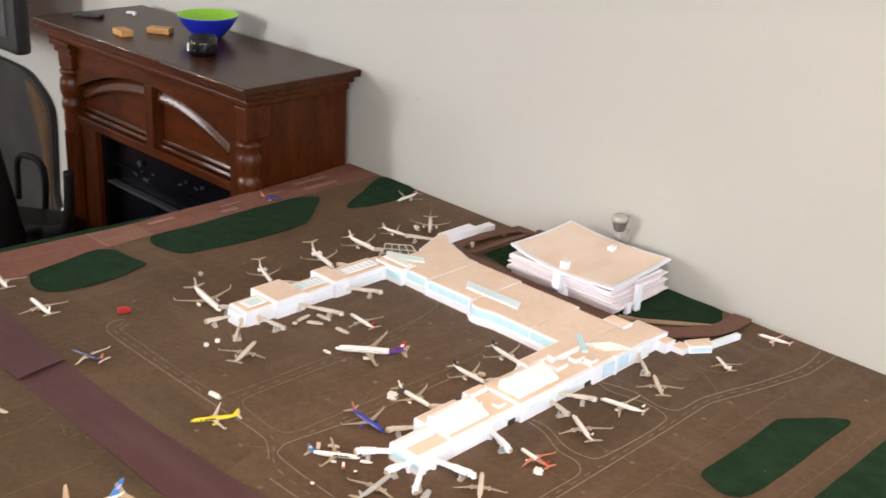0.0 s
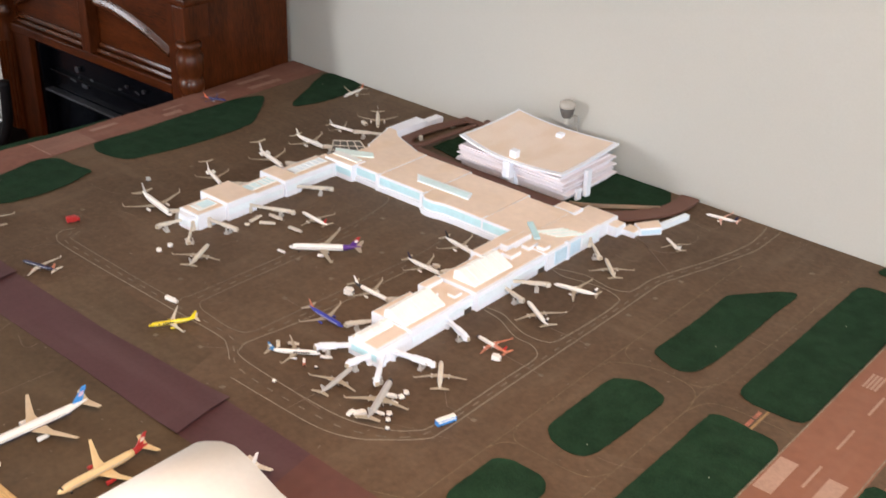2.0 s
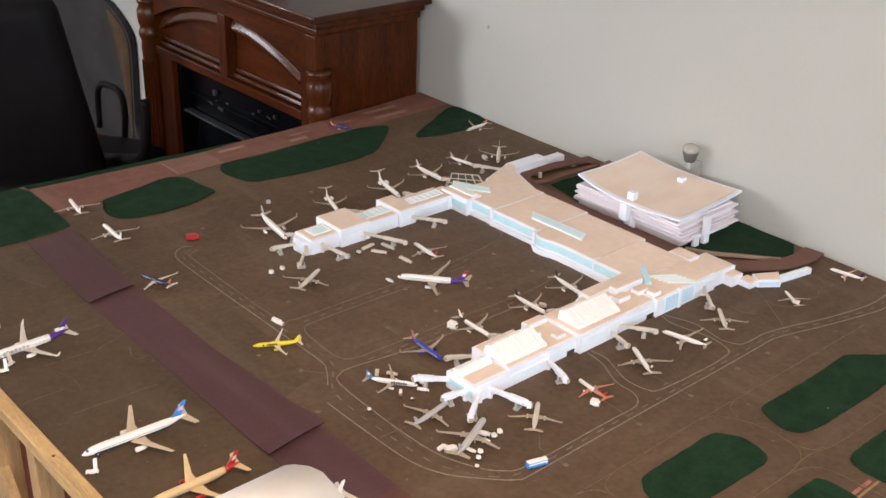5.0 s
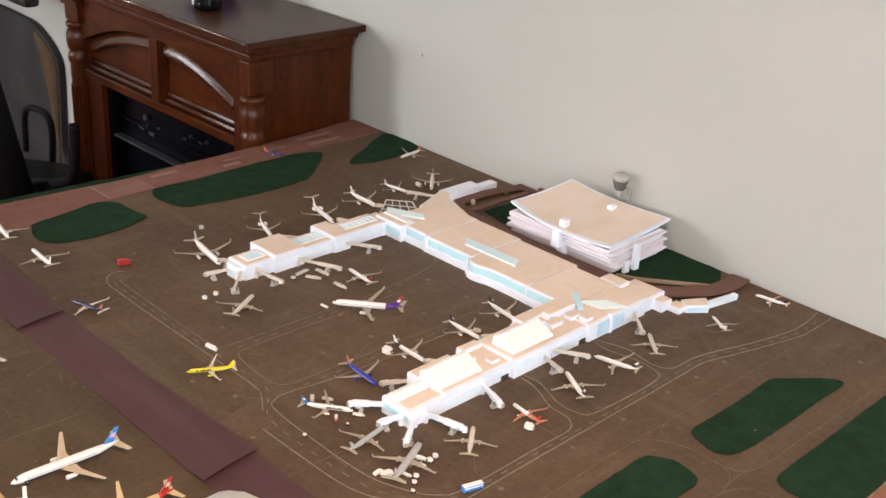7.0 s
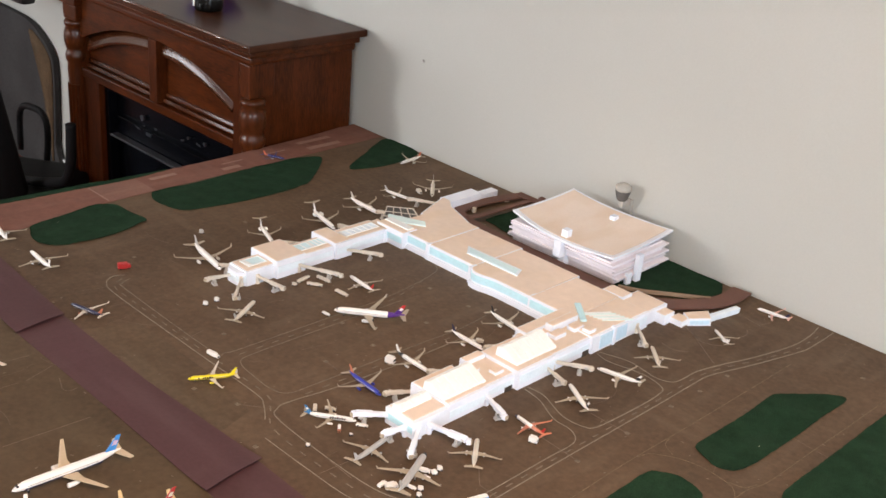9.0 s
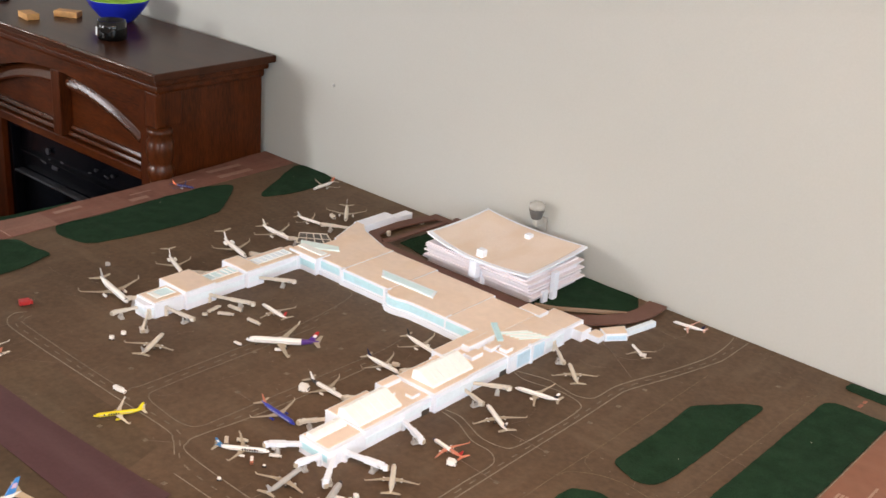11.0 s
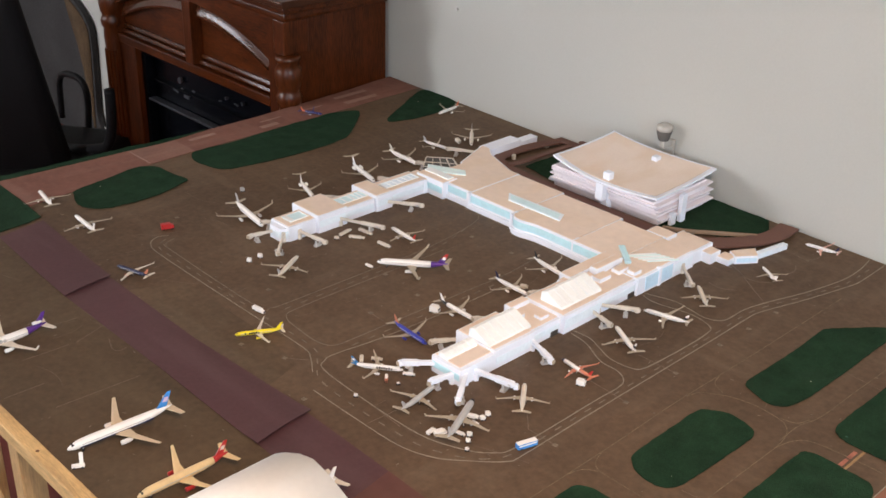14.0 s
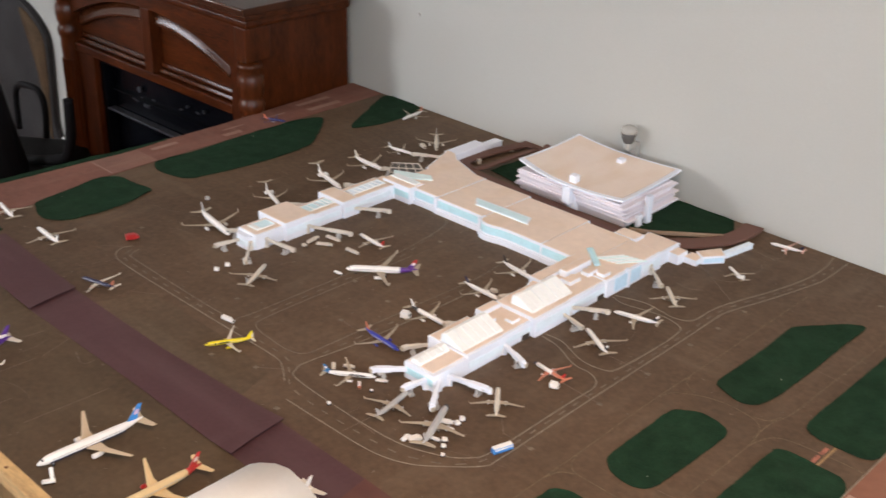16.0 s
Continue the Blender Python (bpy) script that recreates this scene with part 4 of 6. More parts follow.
block(1.140, 1.150, -0.541, -0.528, 0.040, "", roof=True, name="roof_unit", rim=0.001)
block(1.150, 1.168, -0.530, -0.500, 0.039, "", roof=True, name="roof_unit", rim=0.001)
block(1.128, 1.146, -0.512, -0.440, 0.044, "", roof=True, name="roof_unit")
block(1.152, 1.170, -0.480, -0.452, 0.038, "", roof=True, name="roof_unit")
block(1.176, 1.193, -0.466, -0.446, 0.040, "", roof=True, name="roof_unit", rim=0.001)
part("roof_light", ribbon([(1.106, -0.392), (1.156, -0.436)], 0.011, TZ + 0.034, TZ + 0.0385), M_CYAN, terminal, "cyan strip light on the roof")
for k in range(6):
    bm = boxed(-0.0016, 0.0016, -0.030, 0.030, 0.0, 0.0022, 0.0005)
    bm.transform(Matrix.Translation((1.148 + k * 0.0085, -0.389 + k * 0.002, TZ + 0.0335)) @ Matrix.Rotation(radians(-34), 4, "Z"))
    part("roof_rib", bm, M_MINT if k % 2 else M_SKY, terminal)
block(1.092, 1.140, -0.297, -0.264, 0.034, "", roof=True)
# low boxes curving to the wall
block(1.196, 1.221, -0.268, -0.236, 0.020, "", roof=True, rim=0.002)
block(1.219, 1.247, -0.248, -0.218, 0.011, "e", roof=True)
b = part("block", prism([(1.228, -0.216), (1.250, -0.231), (1.277, -0.194), (1.254, -0.170)], TZ, TZ + 0.015), M_FOAM, terminal)
part("roof", prism([(1.230, -0.2155), (1.2495, -0.2285), (1.2745, -0.194), (1.254, -0.1725)], TZ + 0.0145, TZ + 0.016), M_ROOF, b, "cream card roof")
part("window_band", ribbon([(1.2525, -0.2285), (1.2755, -0.1970)], 0.0016, TZ + 0.003, TZ + 0.0115), M_CYANB, b, "blue glazing")
part("block", ribbon([(1.263, -0.178), (1.270, -0.140), (1.277, -0.098)], 0.011, TZ, TZ + 0.011), M_CYANP, terminal, "pale cyan end box")

# ---- parking deck of stacked sheets ----
deck = thing("parking_deck", "stack of cream foam sheets forming a model parking deck", "model building")


def deck_sheet(x0, x1, y0, y1, z, thick, warp, n=14):
    """A foam sheet bent by warp(u, v)."""
    bm = bmesh.new()
    g = [[[bm.verts.new((x0 + (x1 - x0) * i / n, y0 + (y1 - y0) * j / n, z + warp(i / n, j / n) + thick * s)) for j in range(n + 1)] for i in range(n + 1)] for s in range(2)]
    for i in range(n):
        for j in range(n):
            bm.faces.new([g[1][a][c] for a, c in ((i, j), (i + 1, j), (i + 1, j + 1), (i, j + 1))])
            bm.faces.new([g[0][a][c] for a, c in ((i, j), (i, j + 1), (i + 1, j + 1), (i + 1, j))])
        for a, c in (((i, 0), (i + 1, 0)), ((i + 1, n), (i, n)), ((0, i + 1), (0, i)), ((n, i), (n, i + 1))):
            bm.faces.new((g[0][a[0]][a[1]], g[0][c[0]][c[1]], g[1][c[0]][c[1]], g[1][a[0]][a[1]]))
    bmesh.ops.recalc_face_normals(bm, faces=bm.faces[:])
    return bm


def top_warp(u, v):
    return 0.020 * abs(2 * u - 1) ** 2 * (1 - 0.5 * v) * (1 if u < 0.5 else 0.45) + 0.014 * v * v


for k in range(6):
    a, c, d = random.uniform(0, 6), random.uniform(-1, 1), random.uniform(-0.007, 0.007)
    part("sheet", deck_sheet(0.770 + 0.005 * k + d, 1.062 + random.uniform(-0.010, 0.008), -0.208 - 0.0050 * k + random.uniform(-0.005, 0.004), -0.036 + random.uniform(-0.004, 0.004), TZ + 0.007 + k * 0.0090, 0.0030, lambda u, v: 0.0022 * math.sin(2.6 * u + a) * (1.2 - v) + 0.0016 * c * (u - 0.5)), M_FOAMP, deck)
# unseen body added behind the sheet edges to keep the gaps from going dark
bm = boxed(0.780, 1.054, -0.2035, -0.046, TZ, TZ + 0.0585)
for v in bm.verts:
    if v.co.z > TZ + 0.03:
        v.co.x, v.co.y = v.co.x + (0.016 if v.co.x < 0.9 else 0.0), v.co.y - (0.0255 if v.co.y < -0.1 else 0.0)
part("gap_fill", bm, M_FOAMP, deck)
part("sheet", deck_sheet(0.800, 1.067, -0.238, -0.034, TZ + 0.0605, 0.0040, top_warp), M_FOAM, deck, "warped top sheet")
part("deck_paper", deck_sheet(0.8085, 1.0580, -0.2290, -0.0430, TZ + 0.0648, 0.0006, top_warp), M_SHEET, deck, "cream paper on the top sheet")
for x, y, h, w in ((0.93, -0.2345, 0.062, 0.018), (0.93, -0.215, 0.081, 0.016), (0.945, -0.075, 0.083, 0.014), (1.0705, -0.150, 0.060, 0.010), (1.0685, -0.178, 0.026, 0.008), (0.86, -0.09, 0.076, 0.010)):
    part("post", boxed(x - w / 2, x + w / 2, y - 0.008, y + 0.008, TZ + (0.026 if y < -0.23 else 0.001), TZ + h, 0.001), M_FOAM, deck, "small white block")
grass([(0.672, -0.176), (0.752, -0.190), (1.088, -0.206), (1.157, -0.158), (1.217, -0.106), (1.212, -0.05), (1.19, -0.012), (0.676, -0.002)], "dark green felt grass under the parking deck")

# ---- access roads ----
roads = thing("access_road", "red-brown cardboard approach road looping round the parking deck", "model road")


def road(pts, w, z0, z1, m=M_ROAD, curve=True):
    part("road_deck", ribbon(smooth_line(pts) if curve else pts, w, z0, z1), m, roads)


road([(0.640, -0.228), (0.70, -0.236), (0.80, -0.240), (0.93, -0.244), (1.03, -0.247), (1.10, -0.240), (1.150, -0.228), (1.206, -0.168), (1.236, -0.112), (1.243, -0.065), (1.240, -0.020)], 0.040, TZ + 0.006, TZ + 0.010)
road([(0.652, -0.222), (0.617, -0.205), (0.606, -0.170), (0.608, -0.120), (0.618, -0.060), (0.634, -0.006)], 0.028, TZ + 0.0065, TZ + 0.0105)
road([(0.655, -0.215), (0.664, -0.185), (0.667, -0.10), (0.671, -0.018)], 0.014, TZ + 0.009, TZ + 0.0125)
road([(0.622, -0.010), (0.690, -0.012)], 0.022, TZ + 0.0095, TZ + 0.0125, M_ROAD, False)
road([(1.072, -0.214), (1.112, -0.194), (1.157, -0.157), (1.219, -0.106)], 0.006, TZ + 0.004, TZ + 0.0105, M_ROADE)
road([(0.686, -0.004), (0.706, -0.008)], 0.012, TZ, TZ + 0.022, M_ROAD, False)
for x, y in ((0.606, -0.16), (0.622, -0.05), (0.80, -0.240), (0.95, -0.244), (1.08, -0.241), (1.20, -0.172), (1.240, -0.06)):
    part("pier", boxed(x - 0.005, x + 0.005, y - 0.005, y + 0.005, TZ, TZ + 0.0065), M_CREAM, roads)
part("kerb_block", boxed(0.622, 0.629, -0.168, -0.160, TZ, TZ + 0.012, 0.001), M_CREAM, roads, "small pale block")

# ---- hangar near the table's front edge ----
hangar = thing("hangar", "white card hangar with a curved roof at the table's edge", "model building")
prof = [(1.196, 0.0), (1.196, 0.038), (1.201, 0.045), (1.212, 0.049), (1.230, 0.0515), (1.250, 0.0505), (1.272, 0.046), (1.294, 0.039), (1.316, 0.030), (1.338, 0.022), (1.362, 0.018), (1.362, 0.0)]


def far_end(x):
    return -1.224 - 0.030 * max(0.0, (1.250 - x) / 0.054) ** 1.5


bm = bmesh.new()
ends = [[bm.verts.new((x, y or far_end(x), TZ + z)) for x, z in prof] for y in (None, -1.432)]
for i in range(len(prof)):
    j = (i + 1) % len(prof)
    bm.faces.new((ends[0][i], ends[0][j], ends[1][j], ends[1][i]))
bm.faces.new(ends[1][::-1])
bmesh.ops.recalc_face_normals(bm, faces=bm.faces[:])
part("shell", bm, M_FOAM, hangar, "white card walls, open at one end")
bm = bmesh.new()
roofp = prof[1:-1]
rows = [[bm.verts.new((x + (0.004 if i == len(roofp) - 1 else -0.002 if i == 0 else 0), y or far_end(x) + 0.003, TZ + z + d)) for i, (x, z) in enumerate(roofp)] for d in (0.0004, 0.0022) for y in (None, -1.435)]
for i in range(len(roofp) - 1):
    for a, b in ((0, 1), (3, 2), (2, 0), (1, 3)):
        bm.faces.new((rows[a][i], rows[a][i + 1], rows[b][i + 1], rows[b][i]))
for i in (0, len(roofp) - 1):
    bm.faces.new((rows[0][i], rows[1][i], rows[3][i], rows[2][i]))
bmesh.ops.recalc_face_normals(bm, faces=bm.faces[:])
part("roof", bm, M_SHELL, hangar, "curved white card roof", True)

# ---- aircraft ----


def shape(fr, r, L):
    """A fuselage lofted from (share of length, radius share, rise share); x runs from tail to nose."""
    bm = bmesh.new()
    rings = []
    for s, q, rise in fr:
        rings.append([bm.verts.new((L * (s - 0.5), r * q * math.cos(2 * math.pi * k / 12), r * q * math.sin(2 * math.pi * k / 12) + r * rise)) for k in range(12)])
    for a, b in zip(rings, rings[1:]):
        for k in range(12):
            bm.faces.new((a[k], a[(k + 1) % 12], b[(k + 1) % 12], b[k]))
    bm.faces.new(rings[0])
    bm.faces.new(rings[-1])
    bmesh.ops.recalc_face_normals(bm, faces=bm.faces[:])
    return bm


def flat(pts3, thick):
    """A thin lifting surface between root and tip outlines, given as four corners in space."""
    bm = bmesh.new()
    P = [Vector(p) for p in pts3]
    nrm = (P[1] - P[0]).cross(P[3] - P[0]).normalized() * thick / 2
    lo, hi = [bm.verts.new(p - nrm) for p in P], [bm.verts.new(p + nrm) for p in P]
    bm.faces.new(hi)
    bm.faces.new(lo[::-1])
    for i in range(4):
        j = (i + 1) % 4
        bm.faces.new((lo[i], lo[j], hi[j], hi[i]))
    bmesh.ops.recalc_face_normals(bm, faces=bm.faces[:])
    return bm


def wing_mesh(rootx, tailx, tipx, tipc, y0, S, z0, z1, L, s):
    """A swept wing with a kinked trailing edge, thick at the root and thin at the tip."""
    bm = bmesh.new()
    k = 0.34
    rows = [(rootx, tailx, 0.0, 0.014), (rootx + (tipx - rootx) * k, tailx - 0.004 * L, k, 0.010), (tipx, tipx - tipc, 1.0, 0.005)]
    rings = []
    for le, te, u, th in rows:
        y, z, h = s * (y0 + (S - y0) * u), z0 + (z1 - z0) * u, th * L
        rings.append([bm.verts.new(p) for p in ((le, y, z), (le + (te - le) * 0.3, y, z + h * 0.6), (te, y, z + h * 0.1), (le + (te - le) * 0.35, y, z - h * 0.5))])
    for a, b in zip(rings, rings[1:]):
        for i in range(4):
            bm.faces.new((a[i], a[(i + 1) % 4], b[(i + 1) % 4], b[i]))
    bm.faces.new(rings[0])
    bm.faces.new(rings[-1])
    bmesh.ops.recalc_face_normals(bm, faces=bm.faces[:])
    return bm


def airliner(x, y, head, L, label, body=None, tail=None, wing=None, engine=None, rear=None, rear_at=0.22, span=1.0, wide=1.0, rear_engines=False, letters=None, nose=None, ttail=False, winglets=True, fin_tip=None, fin_patch=None, stripe=None, group="model airliners"):
    """A die-cast airliner standing on its wheels, its nose towards head (degrees from +x)."""
    body, tail, wing, engine = body or M_WHITE, tail or body or M_WHITE, wing or M_WING, engine or M_WHITE
    r = 0.0465 * L * wide
    cz = r * 1.0 + 0.045 * L
    a = thing("model_airliner", label, "model airplane", group, m=pose(x, y, TZ + 0.0002, 0, 0, head))
    full = [(0.0, 0.10, 0.62), (0.05, 0.34, 0.50), (0.13, 0.66, 0.30), (0.22, 0.90, 0.10), (0.30, 1.0, 0.0), (0.55, 1.0, 0.0), (0.80, 1.0, 0.0), (0.89, 0.93, -0.03), (0.945, 0.72, -0.12), (0.98, 0.42, -0.22), (1.0, 0.08, -0.28)]

    def cut(lo, hi):
        keep = [f for f in full if lo < f[0] < hi]
        for s in (lo, hi):
            if 0 < s < 1:
                p, q = [f for f in full if f[0] <= s][-1], [f for f in full if f[0] >= s][0]
                w = 0 if q[0] == p[0] else (s - p[0]) / (q[0] - p[0])
                keep.append(tuple(u + (v - u) * w for u, v in zip(p, q)))
            else:
                keep.append(full[0] if s == 0 else full[-1])
        return sorted(keep)

    mid = rear_at if rear else 0.0
    end = 0.90 if nose else 1.0
    f = part("fuselage", shape(cut(mid, end), r, L), body, a, "", True)
    f.location.z = cz
    if rear:
        t = part("tail_cone", shape(cut(0.0, mid), r, L), rear, a, "", True)
        t.location.z = cz
    if nose:
        t = part("nose_cone", shape(cut(0.90, 1.0), r, L), nose, a, "", True)
        t.location.z = cz
    S = 0.5 * L * span
    for s in (1, -1):
        root, tipx = 0.09 * L, -0.13 * L
        w = part("wing", wing_mesh(root, root - 0.150 * L, tipx, 0.032 * L, r * 0.5, S, cz - 0.5 * r, cz + 0.35 * r, L, s), wing, a)
        if winglets:
            part("winglet", flat([(tipx, s * S, cz + 0.35 * r), (tipx - 0.032 * L, s * S, cz + 0.35 * r), (tipx - 0.05 * L, s * S * 1.03, cz + 0.35 * r + 0.05 * L), (tipx - 0.035 * L, s * S * 1.03, cz + 0.35 * r + 0.05 * L)], 0.006 * L), wing, w)
        if rear_engines:
            part("engine", lathe([(0.020 * L, -0.33 * L), (0.030 * L, -0.30 * L), (0.032 * L, -0.22 * L), (0.026 * L, -0.20 * L)], 10, "x", at=(0, s * (r + 0.03 * L), cz + 0.3 * r)), engine, a, "", True)
        else:
            part("engine", lathe([(0.012 * L, -0.040 * L), (0.021 * L, -0.01 * L), (0.0235 * L, 0.050 * L), (0.020 * L, 0.068 * L)], 10, "x", at=(0.012 * L, s * 0.165 * L * (span ** 0.5), cz - 0.55 * r - 0.022 * L)), engine, a, "", True)
        zt = cz + (0.18 * L if ttail else 0.35 * r)
        xs = -0.42 * L if not ttail else -0.46 * L
        part("stabilizer", flat([(xs, s * r * 0.1, zt), (xs - 0.085 * L, s * r * 0.1, zt), (xs - 0.115 * L, s * 0.175 * L, zt + 0.2 * r), (xs - 0.075 * L, s * 0.175 * L, zt + 0.2 * r)], 0.008 * L), wing if rear is None else wing, a)
        part("main_wheel", lathe([(0.015 * L, -0.008 * L), (0.015 * L, 0.008 * L)], 8, "y", at=(-0.06 * L, s * 0.06 * L, 0.015 * L)), M_BLACK, a)
        part("gear_strut", boxed(-0.066 * L, -0.054 * L, s * 0.06 * L - 0.004 * L, s * 0.06 * L + 0.004 * L, 0.015 * L, cz - 0.4 * r), M_GREY, a)
    part("fin", flat([(-0.345 * L, 0, cz + 0.85 * r), (-0.440 * L, 0, cz + 0.6 * r), (-0.500 * L, 0, cz + 0.175 * L), (-0.462 * L, 0, cz + 0.175 * L)], 0.010 * L), tail, a)
    if fin_tip:
        part("fin_tip", flat([(-0.405 * L, 0, cz + 0.11 * L), (-0.473 * L, 0, cz + 0.11 * L), (-0.501 * L, 0, cz + 0.176 * L), (-0.461 * L, 0, cz + 0.176 * L)], 0.012 * L), fin_tip, a)
    if fin_patch:
        part("fin_patch", flat([(-0.408 * L, 0, cz + 0.090 * L), (-0.455 * L, 0, cz + 0.085 * L), (-0.472 * L, 0, cz + 0.128 * L), (-0.432 * L, 0, cz + 0.132 * L)], 0.0125 * L), fin_patch, a)
    if stripe:
        for s in (1, -1):
            part("cheat_line", boxed(-0.30 * L, 0.40 * L, s * r * 0.93 - 0.0006, s * r * 0.93 + 0.0006, cz - 0.48 * r, cz - 0.26 * r), stripe, a)
    part("nose_wheel", lathe([(0.012 * L, -0.006 * L), (0.012 * L, 0.006 * L)], 8, "y", at=(0.36 * L, 0, 0.012 * L)), M_BLACK, a)
    part("gear_strut", boxed(0.355 * L, 0.365 * L, -0.004 * L, 0.004 * L, 0.012 * L, cz - 0.6 * r), M_GREY, a)
    bm = boxed(0.443 * L, 0.462 * L, -0.5 * r, 0.5 * r, cz + 0.30 * r, cz + 0.56 * r)
    part("cockpit_window", bm, M_BLACK, a)
    for s in (1, -1):
        part("window_stripe", boxed(-0.26 * L, 0.38 * L, s * r * 0.985 - 0.0003, s * r * 0.985 + 0.0003, cz + 0.14 * r, cz + 0.27 * r), M_GREY, a)
        if letters:
            for k in range(7):
                u = (0.00 + 0.045 * k) * L
                if k != 5 or letters is not M_BLACK:
                    part("livery_bar", boxed(u, u + 0.030 * L, s * r * 0.93 - 0.0008, s * r * 0.93 + 0.0008, cz - 0.20 * r, cz + (0.68 if k % 2 else 0.54) * r), letters, a)
    return a


# far pier, outer side
airliner(0.500, -0.797, -10, 0.124, "white wide-body model airliner docked at the far pier", span=0.95, wide=1.05, tail=M_GREY)
airliner(0.471, -0.632, -20, 0.090, "white model airliner with a high tail at the far pier", span=0.78, rear_engines=True, ttail=True)
airliner(0.482, -0.487, -13, 0.106, "white model airliner with a high tail at the far pier", span=0.80, rear_engines=True, ttail=True)
airliner(0.471, -0.361, -2, 0.099, "white model airliner nosed in at the far pier", span=0.95, tail=M_CREAM)
airliner(0.457, -0.249, 9, 0.072, "small white model airliner with dark tail near the hall", span=0.9, tail=M_GREY)
airliner(0.481, -0.155, -46, 0.097, "cream model airliner parked by the terminal wing", body=M_CREAM, span=0.95, tail=M_GREY)
airliner(0.306, -0.060, -85, 0.078, "white model airliner with an orange-red tail by the wall", tail=M_ORANGE, engine=M_WHITE)
airliner(0.098, -0.330, 24, 0.060, "dark blue model airliner with orange tail on the far runway", body=M_DEEPB, tail=M_ORANGE, wing=M_DEEPB, rear=M_ORANGE, engine=M_GREY)
# between the piers
airliner(0.762, -0.623, 174, 0.080, "white model airliner with a red tail at the far pier", tail=M_RED, span=0.98)
airliner(0.724, -0.870, 119, 0.090, "cream model airliner waiting off the far pier", body=M_CREAM, tail=M_GREY, span=0.98)
airliner(0.869, -0.698, -140, 0.131, "white wide-body model airliner with purple and red tail on the apron", tail=M_PURP, fin_tip=M_RED, fin_patch=M_WHITE, rear=M_PURP, rear_at=0.24, wing=M_WING, span=0.98)
airliner(0.877, -1.043, -119, 0.078, "bright yellow model airliner with dark lettering taxiing", body=M_YEL, tail=M_YEL, wing=M_CREAM, engine=M_YEL, letters=M_BLACK, span=1.0)
# table's left side
airliner(0.165, -1.058, 170, 0.090, "white model airliner lined up by the far runway", span=1.0)
airliner(0.325, -1.056, 176, 0.094, "white model airliner on the taxiway by the plum strip", span=1.0)
airliner(0.556, -1.087, -165, 0.078, "dark navy model airliner with cream wings on the plum strip", body=M_NAVY, tail=M_RUST, rear=M_NAVY, rear_at=0.20, wing=M_CREAM, engine=M_RUST, span=1.0)
freighter = airliner(0.641, -1.362, -89, 0.142, "white freighter model with a dark purple tail and steps", tail=M_PURP, rear=M_PURP, rear_at=0.24, wing=M_CREAM, span=0.92, letters=M_GREY)
part("tail_engine", lathe([(0.0016, -0.0635), (0.0027, -0.060), (0.0030, -0.051), (0.0024, -0.048)], 12, "x", at=(0, 0, 0.0225)), M_WHITE, freighter, "white engine at the fin", True)
airliner(0.972, -1.345, -93, 0.159, "large white wide-body model airliner with blue tail", tail=M_SKYB, fin_patch=M_PINK, wing=M_TAN, winglets=False, span=0.88, wide=0.92, stripe=M_NAVY)
airliner(1.120, -1.337, -91, 0.137, "pale gold model airliner with red tail and engines", body=M_GOLD, tail=M_RED, rear=M_RED, rear_at=0.17, wing=M_GOLD, engine=M_RED, span=0.93, wide=1.0, winglets=False, fin_patch=M_CREAM)
airliner(1.264, -1.259, -89, 0.130, "white model airliner parked nose-in inside the open hangar", span=0.82, wing=M_CREAM, winglets=False)
# near pier, end and east side
airliner(1.084, -0.969, 37, 0.083, "white model airliner with a light-blue tail at the pier end", tail=M_TEAL, fin_patch=M_WHITE, rear=M_TEAL, rear_at=0.12, letters=M_DARKP, span=0.92)
airliner(1.189, -0.978, 101, 0.086, "silver-grey model airliner docked at the pier end", body=M_GREY, tail=M_GREY, engine=M_GREY, span=0.95)
airliner(1.271, -0.971, 115, 0.109, "grey model airliner ringed by white service carts", body=M_GREY, tail=M_GREY, engine=M_GREY, span=0.88, nose=M_BLACK)
airliner(1.292, -0.861, 129, 0.080, "cream model airliner at the near pier's corner", body=M_CREAM, tail=M_CREAM, span=0.98)
airliner(1.293, -0.738, 173, 0.070, "white and coral model airliner with coral wings at the near pier", tail=M_RED, wing=M_CORAL, nose=M_NAVY, rear=M_CORAL, rear_at=0.4, engine=M_WHITE, span=1.0)
airliner(1.290, -0.612, 150, 0.087, "white model airliner with dark tail at the near pier", tail=M_BLACK, fin_tip=M_WHITE, span=1.05)
airliner(1.289, -0.500, -167, 0.082, "white model airliner with dark tail beside the near pier", tail=M_BLACK, fin_tip=M_WHITE, span=1.05)
airliner(1.289, -0.392, 136, 0.079, "cream model airliner nosed in beside the near pier", body=M_CREAM, tail=M_CREAM, span=1.02)
airliner(1.321, -0.225, 148, 0.059, "small white regional jet model on the apron", span=1.0, rear_engines=True)
airliner(1.332, -0.057, -172, 0.066, "small white model airliner with pale red wings near the wall", tail=M_NAVY, wing=M_PALER, span=1.0)
# near pier, inner side
airliner(1.037, -0.514, -8, 0.084, "white model airliner with black-and-white tail between the piers", tail=M_BLACK, span=1.02)
airliner(1.043, -0.620, -1, 0.082, "white model airliner with navy tail between the piers", tail=M_NAVY, span=0.95)
airliner(1.038, -0.751, -1, 0.084, "white model airliner with dark striped body between the piers", tail=M_WHITE, rear=M_BLACK, rear_at=0.24, span=0.98)
airliner(1.043, -0.862, -4, 0.086, "deep blue model airliner with cream wings between the piers", body=M_BLUE, tail=M_RUST, engine=M_BLUE, span=1.0)

# ---- jet bridges ----


